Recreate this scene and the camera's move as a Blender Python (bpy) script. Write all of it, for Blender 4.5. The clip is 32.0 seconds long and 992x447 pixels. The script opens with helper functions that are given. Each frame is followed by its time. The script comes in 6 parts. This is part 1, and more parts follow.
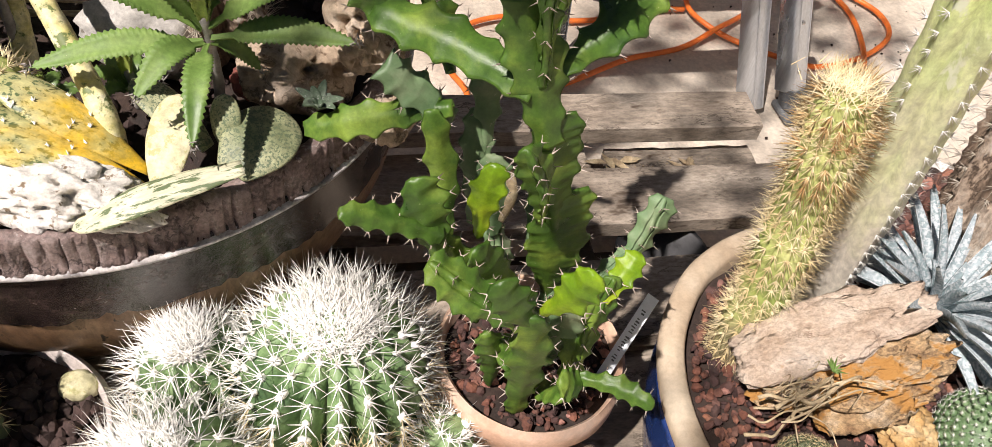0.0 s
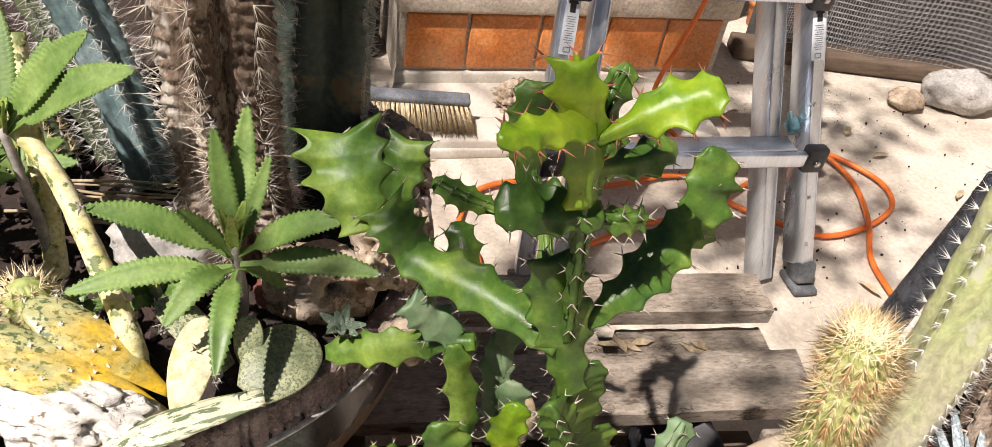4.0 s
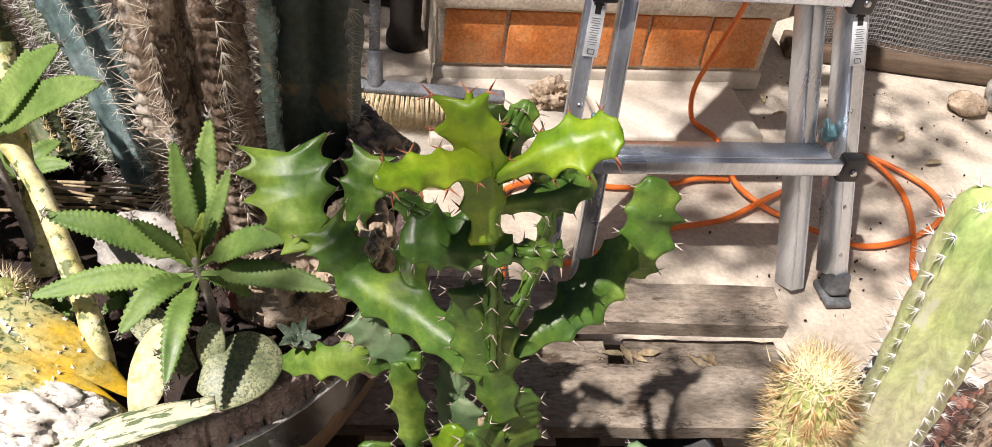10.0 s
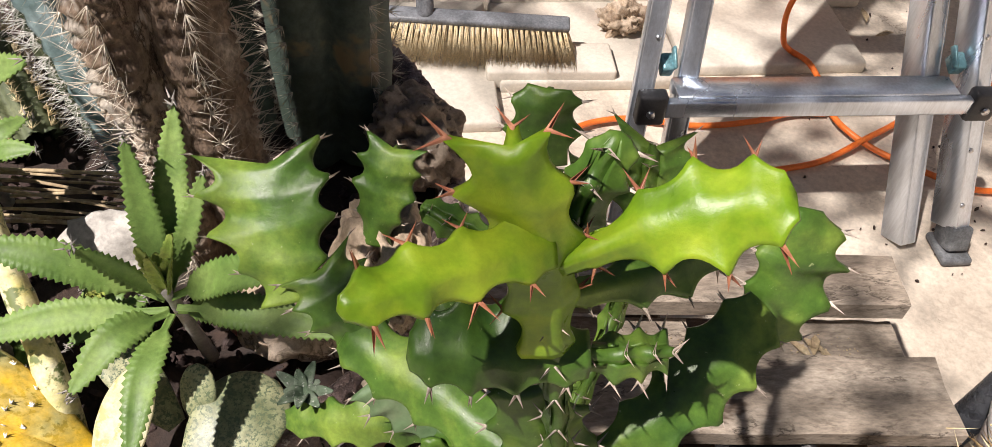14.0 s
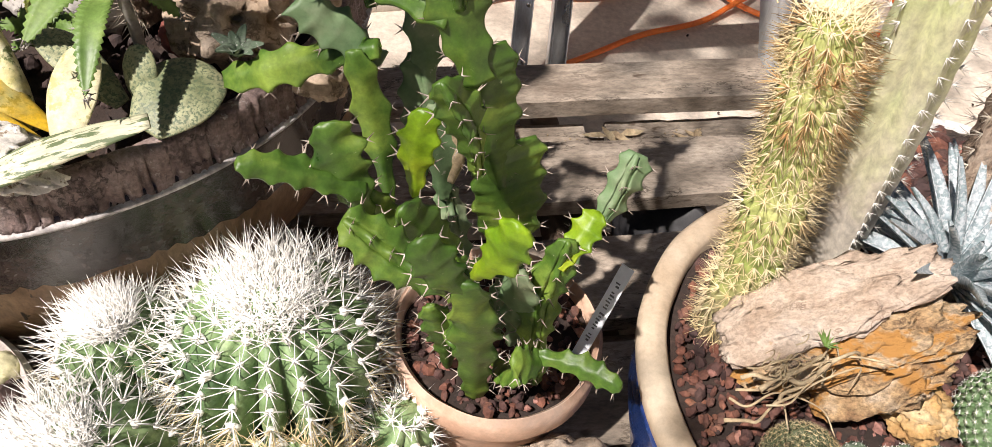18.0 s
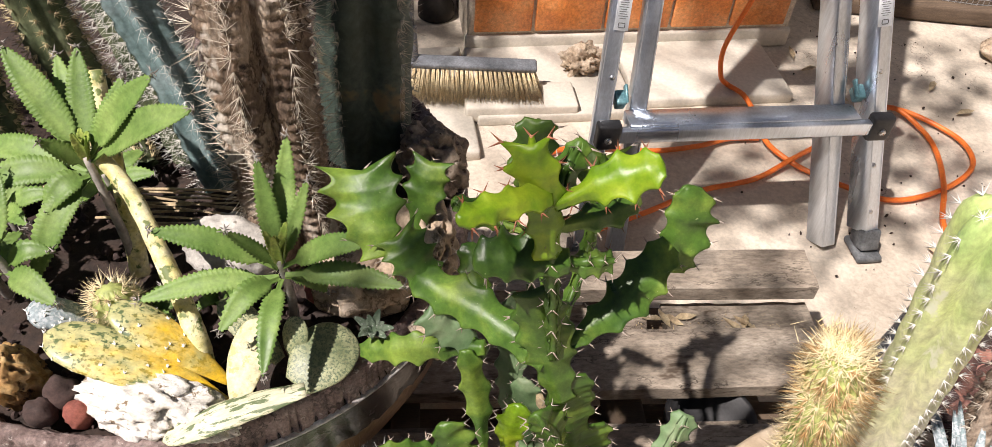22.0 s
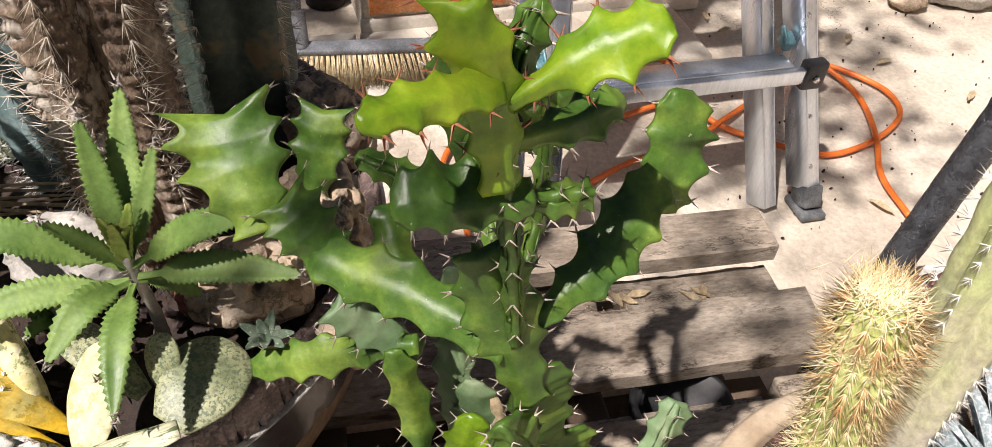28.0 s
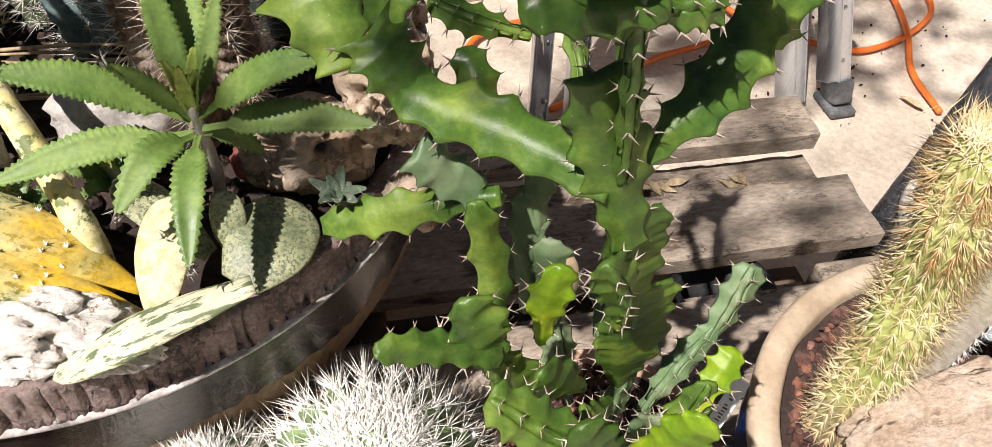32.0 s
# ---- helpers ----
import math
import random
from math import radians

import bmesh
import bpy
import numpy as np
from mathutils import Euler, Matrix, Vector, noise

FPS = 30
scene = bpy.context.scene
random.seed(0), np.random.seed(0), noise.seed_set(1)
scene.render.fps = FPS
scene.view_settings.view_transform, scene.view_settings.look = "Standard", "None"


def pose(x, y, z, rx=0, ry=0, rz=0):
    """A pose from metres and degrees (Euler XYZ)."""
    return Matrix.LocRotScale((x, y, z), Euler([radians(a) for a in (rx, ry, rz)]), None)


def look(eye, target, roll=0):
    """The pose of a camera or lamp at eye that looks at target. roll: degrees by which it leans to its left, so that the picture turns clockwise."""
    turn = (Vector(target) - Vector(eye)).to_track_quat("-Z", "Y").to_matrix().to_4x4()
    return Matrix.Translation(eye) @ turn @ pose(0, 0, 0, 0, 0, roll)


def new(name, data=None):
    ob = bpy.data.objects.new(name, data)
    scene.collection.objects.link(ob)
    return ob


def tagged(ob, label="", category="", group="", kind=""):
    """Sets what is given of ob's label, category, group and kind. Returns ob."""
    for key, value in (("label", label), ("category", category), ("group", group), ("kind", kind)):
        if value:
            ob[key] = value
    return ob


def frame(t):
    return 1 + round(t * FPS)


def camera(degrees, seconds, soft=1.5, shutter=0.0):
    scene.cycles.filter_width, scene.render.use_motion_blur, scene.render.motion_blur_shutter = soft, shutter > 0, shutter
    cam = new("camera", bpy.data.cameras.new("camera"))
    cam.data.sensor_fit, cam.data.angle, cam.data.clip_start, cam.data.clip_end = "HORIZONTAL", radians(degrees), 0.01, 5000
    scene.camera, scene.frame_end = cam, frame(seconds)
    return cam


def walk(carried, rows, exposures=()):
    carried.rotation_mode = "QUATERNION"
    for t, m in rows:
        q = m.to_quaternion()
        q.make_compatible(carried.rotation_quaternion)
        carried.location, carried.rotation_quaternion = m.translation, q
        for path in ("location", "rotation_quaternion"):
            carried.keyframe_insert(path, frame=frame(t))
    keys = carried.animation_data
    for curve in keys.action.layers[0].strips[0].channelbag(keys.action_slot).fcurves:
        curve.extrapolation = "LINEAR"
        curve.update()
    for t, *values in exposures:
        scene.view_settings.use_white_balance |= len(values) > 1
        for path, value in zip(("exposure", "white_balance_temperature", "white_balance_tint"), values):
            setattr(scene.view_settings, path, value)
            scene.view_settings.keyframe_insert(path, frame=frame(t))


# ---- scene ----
cam = camera(62.01, 32.0, soft=0.5)
PATH = [
    (0.0, -0.0032, 0.0070, 1.0600, 41.310, -7.330, 0.052),
    (0.5, 0.0086, 0.0098, 1.0161, 38.776, -8.571, -2.018),
    (1.0, 0.0022, 0.0195, 1.0210, 39.203, -9.492, -2.112),
    (1.5, -0.0003, 0.0256, 1.0405, 40.951, -7.934, -1.147),
    (2.0, -0.0042, 0.0331, 1.0507, 41.563, -8.055, 0.099),
    (2.5, -0.0099, 0.0398, 1.0652, 43.376, -8.040, 0.944),
    (3.0, -0.0147, 0.0459, 1.0808, 45.668, -8.224, 1.148),
    (3.5, -0.0220, 0.0518, 1.0976, 47.889, -8.319, 1.235),
    (4.0, -0.0252, 0.0580, 1.1180, 49.844, -8.116, 1.146),
    (4.5, -0.0191, 0.0627, 1.1377, 49.534, -7.880, 0.854),
    (6.5, 0.0865, 0.1213, 1.1581, 45.447, -2.721, 10.186),
    (7.0, 0.0674, 0.0935, 1.1704, 48.200, -3.502, 8.520),
    (7.5, 0.0492, 0.0821, 1.1605, 48.158, -5.881, 6.777),
    (8.0, 0.0537, 0.0783, 1.1527, 48.360, -7.180, 5.451),
    (8.5, 0.0524, 0.0729, 1.1452, 47.749, -7.367, 4.865),
    (9.0, 0.0539, 0.0694, 1.1480, 48.290, -7.612, 5.064),
    (9.5, 0.0571, 0.0737, 1.1500, 48.810, -6.812, 5.310),
    (10.0, 0.0560, 0.0806, 1.1458, 48.362, -6.474, 5.913),
    (10.5, 0.0568, 0.0942, 1.1397, 47.349, -5.968, 5.848),
    (11.0, 0.0770, 0.1215, 1.1372, 46.191, -3.299, 9.617),
    (11.5, 0.0889, 0.1607, 1.1202, 43.889, -3.432, 10.893),
    (12.0, 0.0894, 0.1970, 1.0957, 43.304, -2.617, 8.032),
    (12.5, 0.0765, 0.2252, 1.0817, 41.786, -2.457, 7.836),
    (13.0, 0.0599, 0.2449, 1.0897, 42.525, -2.760, 8.049),
    (13.5, 0.0446, 0.2601, 1.0942, 43.215, -3.056, 8.338),
    (14.0, 0.0462, 0.2486, 1.0754, 42.290, -2.997, 8.785),
    (14.5, 0.0543, 0.2197, 1.0568, 43.014, -2.387, 10.391),
    (15.0, 0.0615, 0.1967, 1.0227, 41.993, -1.731, 10.037),
    (15.5, 0.0681, 0.1777, 0.9887, 40.167, -2.738, 9.222),
    (17.5, 0.0872, 0.0491, 0.9986, 40.462, -3.789, 4.079),
    (18.0, 0.0755, 0.0347, 0.9938, 41.166, -4.572, 1.533),
    (18.5, 0.0582, 0.0236, 1.0037, 42.719, -5.305, 1.467),
    (19.0, 0.0379, 0.0201, 1.0290, 45.700, -6.080, 1.717),
    (19.5, 0.0348, 0.0164, 1.0561, 45.543, -5.879, 2.137),
    (20.0, 0.0336, 0.0128, 1.1010, 45.070, -5.401, 3.546),
    (20.5, 0.0331, 0.0142, 1.1543, 42.451, -4.014, 5.278),
    (21.0, 0.0301, 0.0258, 1.1894, 43.403, -4.065, 5.791),
    (21.5, 0.0204, 0.0401, 1.2136, 44.859, -3.664, 6.389),
    (22.0, 0.0328, 0.0555, 1.2203, 44.843, -3.584, 6.025),
    (22.5, 0.0514, 0.0569, 1.2301, 42.920, -2.386, 6.519),
    (23.0, 0.0501, 0.0584, 1.2289, 41.657, -1.324, 7.189),
    (23.5, 0.0453, 0.0508, 1.2346, 41.576, -0.520, 6.275),
    (24.0, 0.0254, 0.0497, 1.2207, 40.653, -0.682, 4.741),
    (24.5, 0.0164, 0.0886, 1.1960, 39.638, -1.603, 5.603),
    (25.0, 0.0039, 0.1221, 1.1876, 39.714, -2.428, 5.945),
    (25.5, 0.0008, 0.1512, 1.1817, 38.262, -3.542, 4.729),
    (26.0, 0.0017, 0.1773, 1.1491, 38.152, -5.142, 2.008),
    (26.5, 0.0076, 0.1962, 1.1251, 42.953, -4.497, -0.524),
    (28.5, 0.0270, 0.1180, 1.0710, 47.743, -3.705, -2.097),
    (29.0, 0.0150, 0.0830, 1.0910, 51.275, -4.453, -1.500),
    (29.5, 0.0090, 0.0420, 1.1050, 53.560, -4.591, -0.425),
    (30.0, 0.0110, 0.0060, 1.1070, 55.273, -6.010, 0.707),
    (30.5, 0.0020, -0.0100, 1.0950, 54.046, -6.165, 1.452),
    (31.0, -0.0100, -0.0100, 1.0880, 52.281, -7.221, 1.657),
    (31.5, -0.0030, 0.0250, 1.0530, 47.279, -6.340, 0.108),
    (32.0, -0.0250, 0.1350, 1.0270, 40.430, -3.899, -2.277),
]
walk(cam, [(t, pose(x, y, z, rx, ry, rz)) for t, x, y, z, rx, ry, rz in PATH],
     exposures=((0.0, 0.36, 6500, 18), (2.0, 0.38, 6500, 18), (4.0, 0.47, 6500, 18), (32.0, 0.47, 6500, 18)))

# ---- light ----
SUN_DIR = Vector((-0.415, -0.374, 0.829)).normalized()      # towards the sun
world = bpy.data.worlds.new("world")
scene.world = world
world.use_nodes = True
wn = world.node_tree
sky = wn.nodes.new("ShaderNodeTexSky")
sky.sky_type = "NISHITA"
sky.sun_disc = False
sky.sun_elevation = math.asin(SUN_DIR.z)
sky.sun_rotation = math.atan2(SUN_DIR.x, SUN_DIR.y)
wn.links.new(sky.outputs[0], wn.nodes["Background"].inputs[0])
wn.nodes["Background"].inputs[1].default_value = 0.0235
sun_data = bpy.data.lights.new("sun", "SUN")
sun_data.energy = 5.2
sun_data.angle = radians(0.9)
sun_data.color = (1.0, 0.95, 0.86)
sun = new("sun", sun_data)
sun.matrix_world = look(SUN_DIR * 8, (0, 0, 0))


# ---- materials ----
def nodes_of(name):
    m = bpy.data.materials.new(name)
    m.use_nodes = True
    return m, m.node_tree, m.node_tree.nodes["Principled BSDF"]


def ramp(nt, fac, stops):
    r = nt.nodes.new("ShaderNodeValToRGB")
    while len(r.color_ramp.elements) < len(stops):
        r.color_ramp.elements.new(0.5)
    for e, (p, c) in zip(r.color_ramp.elements, stops):
        e.position, e.color = p, (*c, 1)
    nt.links.new(fac, r.inputs[0])
    return r.outputs[0]


def mixc(nt, fac, a, b, mode="MIX"):
    n = nt.nodes.new("ShaderNodeMix")
    n.data_type, n.blend_type = "RGBA", mode
    for sock, v in ((n.inputs[0], fac), (n.inputs[6], a), (n.inputs[7], b)):
        if isinstance(v, (int, float)):
            sock.default_value = v
        elif isinstance(v, tuple):
            sock.default_value = (*v, 1)
        else:
            nt.links.new(v, sock)
    return n.outputs[2]


def noise_at(nt, vec, scale, detail=5, rough=0.6):
    n = nt.nodes.new("ShaderNodeTexNoise")
    n.inputs["Scale"].default_value, n.inputs["Detail"].default_value, n.inputs["Roughness"].default_value = scale, detail, rough
    nt.links.new(vec, n.inputs["Vector"])
    return n.outputs["Fac"]


def coords(nt, stretch=(1, 1, 1), turn=0.0):
    tc, mp = nt.nodes.new("ShaderNodeTexCoord"), nt.nodes.new("ShaderNodeMapping")
    mp.vector_type = "TEXTURE"
    mp.inputs["Scale"].default_value = [1 / k for k in stretch]
    mp.inputs["Rotation"].default_value[2] = turn
    nt.links.new(tc.outputs["Object"], mp.inputs["Vector"])
    return mp.outputs[0]


def surface(name, stops, scale=20, fine=140, rough=0.7, metal=0.0, bump=0.3, dist=0.002, speck=None, speck_scale=60,
            speck_at=0.62, stretch=(1, 1, 1), turn=0.0, glow=0.0, vary=0.25, coat=0.0, rough_var=0.15, cork=None, axis=2, crack=None, island=None):
    """A procedural surface: broad colour ramp, fine grain, specks or stains, relief."""
    m, nt, b = nodes_of(name)
    v = coords(nt, stretch, turn)
    broad, grain = noise_at(nt, v, scale), noise_at(nt, v, fine, 6, 0.72)
    col = ramp(nt, broad, [(0.3 + 0.4 * i / max(1, len(stops) - 1), c) for i, c in enumerate(stops)])
    g = ramp(nt, grain, [(0.34, (1 - vary * 1.35,) * 3), (0.66, (1 + vary * 0.9,) * 3)])
    col = mixc(nt, 1.0, col, g, "MULTIPLY")
    if speck:
        s = noise_at(nt, v, speck_scale, 4, 0.65)
        f = ramp(nt, s, [(speck_at, (0, 0, 0)), (min(0.99, speck_at + 0.06), (1, 1, 1))])
        col = mixc(nt, f, col, speck)
    if island:    # each loose stone has a tone of its own
        geo = nt.nodes.new("ShaderNodeNewGeometry")
        col = mixc(nt, 1.0, col, ramp(nt, geo.outputs["Random Per Island"], island), "MULTIPLY")
    if crack:     # thin wandering cracks
        crack_col, crack_scale, width = crack
        c = noise_at(nt, v, crack_scale, 7, 0.62)
        f = ramp(nt, c, [(0.5 - width, (0, 0, 0)), (0.5, (1, 1, 1)), (0.5 + width, (0, 0, 0))])
        patch = ramp(nt, noise_at(nt, v, crack_scale * 0.6, 2), [(0.45, (0, 0, 0)), (0.6, (0.9, 0.9, 0.9))])
        col = mixc(nt, mixc(nt, 1.0, f, patch, "MULTIPLY"), col, crack_col)
    if cork:      # old corky skin up to a ragged height
        z0, z1, bark_col = cork
        sep, add = nt.nodes.new("ShaderNodeSeparateXYZ"), nt.nodes.new("ShaderNodeMath")
        add.operation = "MULTIPLY_ADD"
        nt.links.new(v, sep.inputs[0])
        nt.links.new(noise_at(nt, v, 28, 4), add.inputs[0])
        add.inputs[1].default_value = -0.22
        nt.links.new(sep.outputs[axis], add.inputs[2])
        f = ramp(nt, add.outputs[0], [(z0, (1, 1, 1)), (z1, (0, 0, 0))])
        col = mixc(nt, f, col, mixc(nt, 1.0, bark_col, g, "MULTIPLY"))
    info = nt.nodes.new("ShaderNodeObjectInfo")
    tone = ramp(nt, info.outputs["Random"], [(0, (0.9,) * 3), (1, (1.08,) * 3)])
    col = mixc(nt, 1.0, col, tone, "MULTIPLY")
    nt.links.new(col, b.inputs["Base Color"])
    rr = ramp(nt, broad, [(0.3, (max(0.03, rough - rough_var),) * 3), (0.7, (min(1, rough + rough_var),) * 3)])
    nt.links.new(rr, b.inputs["Roughness"])
    b.inputs["Metallic"].default_value = metal
    b.inputs["Coat Weight"].default_value = coat
    if bump:
        bn = nt.nodes.new("ShaderNodeBump")
        bn.inputs["Strength"].default_value, bn.inputs["Distance"].default_value = bump, dist
        h = mixc(nt, 0.5, broad, grain)
        nt.links.new(h, bn.inputs["Height"])
        nt.links.new(bn.outputs[0], b.inputs["Normal"])
    if glow:      # thin living tissue lets some sun through
        tr, mx = nt.nodes.new("ShaderNodeBsdfTranslucent"), nt.nodes.new("ShaderNodeMixShader")
        nt.links.new(mixc(nt, 1.0, col, (1.0, 1.0, 0.55), "MULTIPLY"), tr.inputs["Color"])
        mx.inputs[0].default_value = glow
        nt.links.new(b.outputs[0], mx.inputs[1])
        nt.links.new(tr.outputs[0], mx.inputs[2])
        nt.links.new(mx.outputs[0], nt.nodes["Material Output"].inputs["Surface"])
    return m


WOOD_TURN = radians(9.8)
M = dict(
    concrete=surface("concrete", [(0.42, 0.36, 0.29), (0.57, 0.50, 0.41), (0.65, 0.58, 0.49)], 3, 90, 0.85, bump=0.25, dist=0.003, speck=(0.12, 0.10, 0.08), speck_scale=70, speck_at=0.71, vary=0.16, crack=((0.22, 0.18, 0.14), 2.5, 0.004)),
    paver=surface("paver", [(0.50, 0.46, 0.39), (0.66, 0.61, 0.53)], 5, 110, 0.8, bump=0.2, speck=(0.25, 0.21, 0.17), speck_scale=50, speck_at=0.72, vary=0.1),
    mortar=surface("mortar", [(0.48, 0.41, 0.32), (0.66, 0.59, 0.49)], 12, 120, 0.9, bump=0.5, crack=((0.2, 0.16, 0.12), 7, 0.01), speck=(0.2, 0.17, 0.13), speck_scale=40, speck_at=0.68),
    clay_tile=surface("clay_tile", [(0.50, 0.15, 0.04), (0.64, 0.22, 0.055), (0.68, 0.31, 0.12)], 14, 120, 0.40, bump=0.15, speck=(0.34, 0.13, 0.06), speck_scale=45, speck_at=0.68),
    wood=surface("wood", [(0.17, 0.134, 0.102), (0.32, 0.267, 0.21), (0.43, 0.369, 0.30)], 5, 45, 0.85, bump=0.4, dist=0.002, stretch=(1.5, 4, 4), turn=WOOD_TURN, crack=((0.06, 0.045, 0.032), 7, 0.018), speck=(0.13, 0.095, 0.068), speck_scale=7, speck_at=0.61, vary=0.3),
    dark_wood=surface("dark_wood", [(0.09, 0.06, 0.04), (0.17, 0.12, 0.08)], 8, 80, 0.9, bump=0.5, stretch=(1.2, 14, 14), turn=WOOD_TURN),
    belly=surface("belly", [(0.14, 0.08, 0.045), (0.27, 0.16, 0.09), (0.35, 0.23, 0.145)], 16, 150, 0.5, bump=0.5, dist=0.003, speck=(0.03, 0.02, 0.016), speck_scale=75, speck_at=0.62, stretch=(1, 1, 0.3), vary=0.3, coat=0.08),
    glaze_black=surface("glaze_black", [(0.016, 0.011, 0.010), (0.040, 0.027, 0.024), (0.08, 0.055, 0.046)], 24, 120, 0.20, bump=0.35, dist=0.004, speck=(0.34, 0.30, 0.28), speck_scale=70, speck_at=0.70, coat=0.35),
    # the white stops paint the glint along the bowl's ridge
    worn=surface("worn", [(0.10, 0.085, 0.08), (0.50, 0.47, 0.45), (0.84, 0.82, 0.79)], 26, 160, 0.35, bump=0.6, dist=0.003, vary=0.35),
    rim_clay=surface("rim_clay", [(0.13, 0.085, 0.076), (0.26, 0.188, 0.170), (0.39, 0.315, 0.290)], 36, 220, 0.6, bump=1.0, dist=0.006, speck=(0.50, 0.45, 0.41), speck_scale=130, speck_at=0.63, vary=0.35, crack=((0.03, 0.02, 0.018), 26, 0.03)),
    terracotta=surface("terracotta", [(0.50, 0.30, 0.20), (0.62, 0.42, 0.30), (0.68, 0.52, 0.42)], 16, 120, 0.8, bump=0.15, vary=0.12),
    grey_clay=surface("grey_clay", [(0.40, 0.35, 0.32), (0.52, 0.47, 0.44)], 20, 120, 0.8, bump=0.2),
    rim_beige=surface("rim_beige", [(0.36, 0.27, 0.18), (0.48, 0.38, 0.27), (0.54, 0.46, 0.35)], 12, 120, 0.6, bump=0.15, vary=0.12),
    blue_glaze=surface("blue_glaze", [(0.010, 0.030, 0.13), (0.028, 0.07, 0.25)], 20, 90, 0.22, bump=0.2, speck=(0.14, 0.19, 0.36), speck_scale=120, speck_at=0.7, coat=0.4),
    soil=surface("soil", [(0.022, 0.015, 0.012), (0.065, 0.040, 0.030)], 40, 200, 0.95, bump=0.8, dist=0.004),
    gravel=surface("gravel", [(0.07, 0.034, 0.028), (0.14, 0.066, 0.052), (0.21, 0.115, 0.085)], 35, 220, 0.9, bump=0.5, island=[(0.0, (0.35, 0.42, 0.5)), (0.35, (0.75, 0.75, 0.8)), (0.6, (1.0, 0.95, 0.9)), (0.86, (1.5, 1.2, 0.95)), (0.93, (2.0, 1.9, 1.8)), (1.0, (3.0, 3.2, 3.3))], speck=(0.45, 0.38, 0.33), speck_scale=30, speck_at=0.7),
    dark_gravel=surface("dark_gravel", [(0.03, 0.02, 0.018), (0.085, 0.052, 0.045)], 35, 220, 0.9, bump=0.5),
    red_stone=surface("red_stone", [(0.18, 0.05, 0.04), (0.30, 0.10, 0.07)], 40, 200, 0.9, bump=0.8),
    tan_rock=surface("tan_rock", [(0.30, 0.22, 0.15), (0.50, 0.39, 0.28), (0.60, 0.50, 0.40)], 25, 140, 0.9, bump=0.8, dist=0.004, speck=(0.16, 0.10, 0.06), speck_scale=60, speck_at=0.63, crack=((0.10, 0.07, 0.045), 22, 0.03)),
    white_rock=surface("white_rock", [(0.72, 0.67, 0.58), (0.87, 0.85, 0.81)], 30, 160, 0.9, bump=1.0, dist=0.005, speck=(0.22, 0.16, 0.10), speck_scale=85, speck_at=0.59),
    ochre_rock=surface("ochre_rock", [(0.26, 0.13, 0.045), (0.50, 0.31, 0.12), (0.62, 0.48, 0.28)], 34, 140, 0.9, bump=0.9, dist=0.005, speck=(0.12, 0.07, 0.035), speck_scale=60, speck_at=0.6),
    lava=surface("lava", [(0.30, 0.225, 0.165), (0.50, 0.41, 0.32)], 35, 160, 0.95, bump=1.0, dist=0.005, speck=(0.09, 0.06, 0.045), speck_scale=75, speck_at=0.60),
    slate_rock=surface("slate_rock", [(0.44, 0.32, 0.23), (0.58, 0.46, 0.36), (0.72, 0.62, 0.52)], 22, 190, 0.8, bump=0.9, dist=0.006, stretch=(1, 1.6, 2.2), speck=(0.60, 0.36, 0.15), speck_scale=24, speck_at=0.68, vary=0.25, crack=((0.24, 0.16, 0.11), 14, 0.014)),
    rust_rock=surface("rust_rock", [(0.34, 0.20, 0.10), (0.56, 0.38, 0.20), (0.72, 0.58, 0.42)], 30, 190, 0.85, bump=1.0, dist=0.008, stretch=(1, 1.6, 2.2), speck=(0.52, 0.26, 0.07), speck_scale=22, speck_at=0.52, vary=0.4, crack=((0.08, 0.045, 0.03), 22, 0.03)),
    grey_rock=surface("grey_rock", [(0.36, 0.34, 0.31), (0.52, 0.50, 0.46)], 25, 140, 0.9, bump=0.8, speck=(0.2, 0.18, 0.15), speck_scale=50, speck_at=0.64),
    aluminium=surface("aluminium", [(0.60, 0.66, 0.75), (0.79, 0.84, 0.91)], 6, 200, 0.38, metal=0.85, bump=0.05, stretch=(1, 1, 0.15), vary=0.1),
    teal=surface("teal", [(0.10, 0.26, 0.30), (0.20, 0.38, 0.42)], 30, 200, 0.35, metal=0.3, bump=0.1),
    black_plastic=surface("black_plastic", [(0.018, 0.018, 0.020), (0.04, 0.04, 0.043)], 30, 200, 0.5, bump=0.1),
    black_wrap=surface("black_wrap", [(0.02, 0.022, 0.026), (0.06, 0.065, 0.075)], 60, 200, 0.3, bump=1.0, dist=0.006, stretch=(1, 1, 1)),
    rubber=surface("rubber", [(0.06, 0.065, 0.07), (0.20, 0.21, 0.22)], 40, 200, 0.7, bump=0.2),
    screw=surface("screw", [(0.55, 0.55, 0.56), (0.65, 0.65, 0.66)], 40, 200, 0.3, metal=1.0, bump=0.05),
    orange=surface("orange", [(0.75, 0.15, 0.02), (0.88, 0.22, 0.035)], 30, 200, 0.45, bump=0.05, vary=0.1),
    bristle=surface("bristle", [(0.68, 0.52, 0.28), (0.88, 0.75, 0.50)], 60, 300, 0.7, bump=0.2),
    broom_grey=surface("broom_grey", [(0.10, 0.11, 0.12), (0.19, 0.20, 0.22)], 40, 200, 0.55, bump=0.1),
    paper=surface("paper", [(0.72, 0.76, 0.80), (0.80, 0.84, 0.87)], 30, 200, 0.5, bump=0.02, vary=0.05),
    ink=surface("ink", [(0.015, 0.015, 0.017), (0.03, 0.03, 0.03)], 30, 200, 0.6, bump=0.0),
    wire=surface("wire", [(0.42, 0.42, 0.42), (0.60, 0.60, 0.60)], 30, 200, 0.45, metal=0.7, bump=0.05),
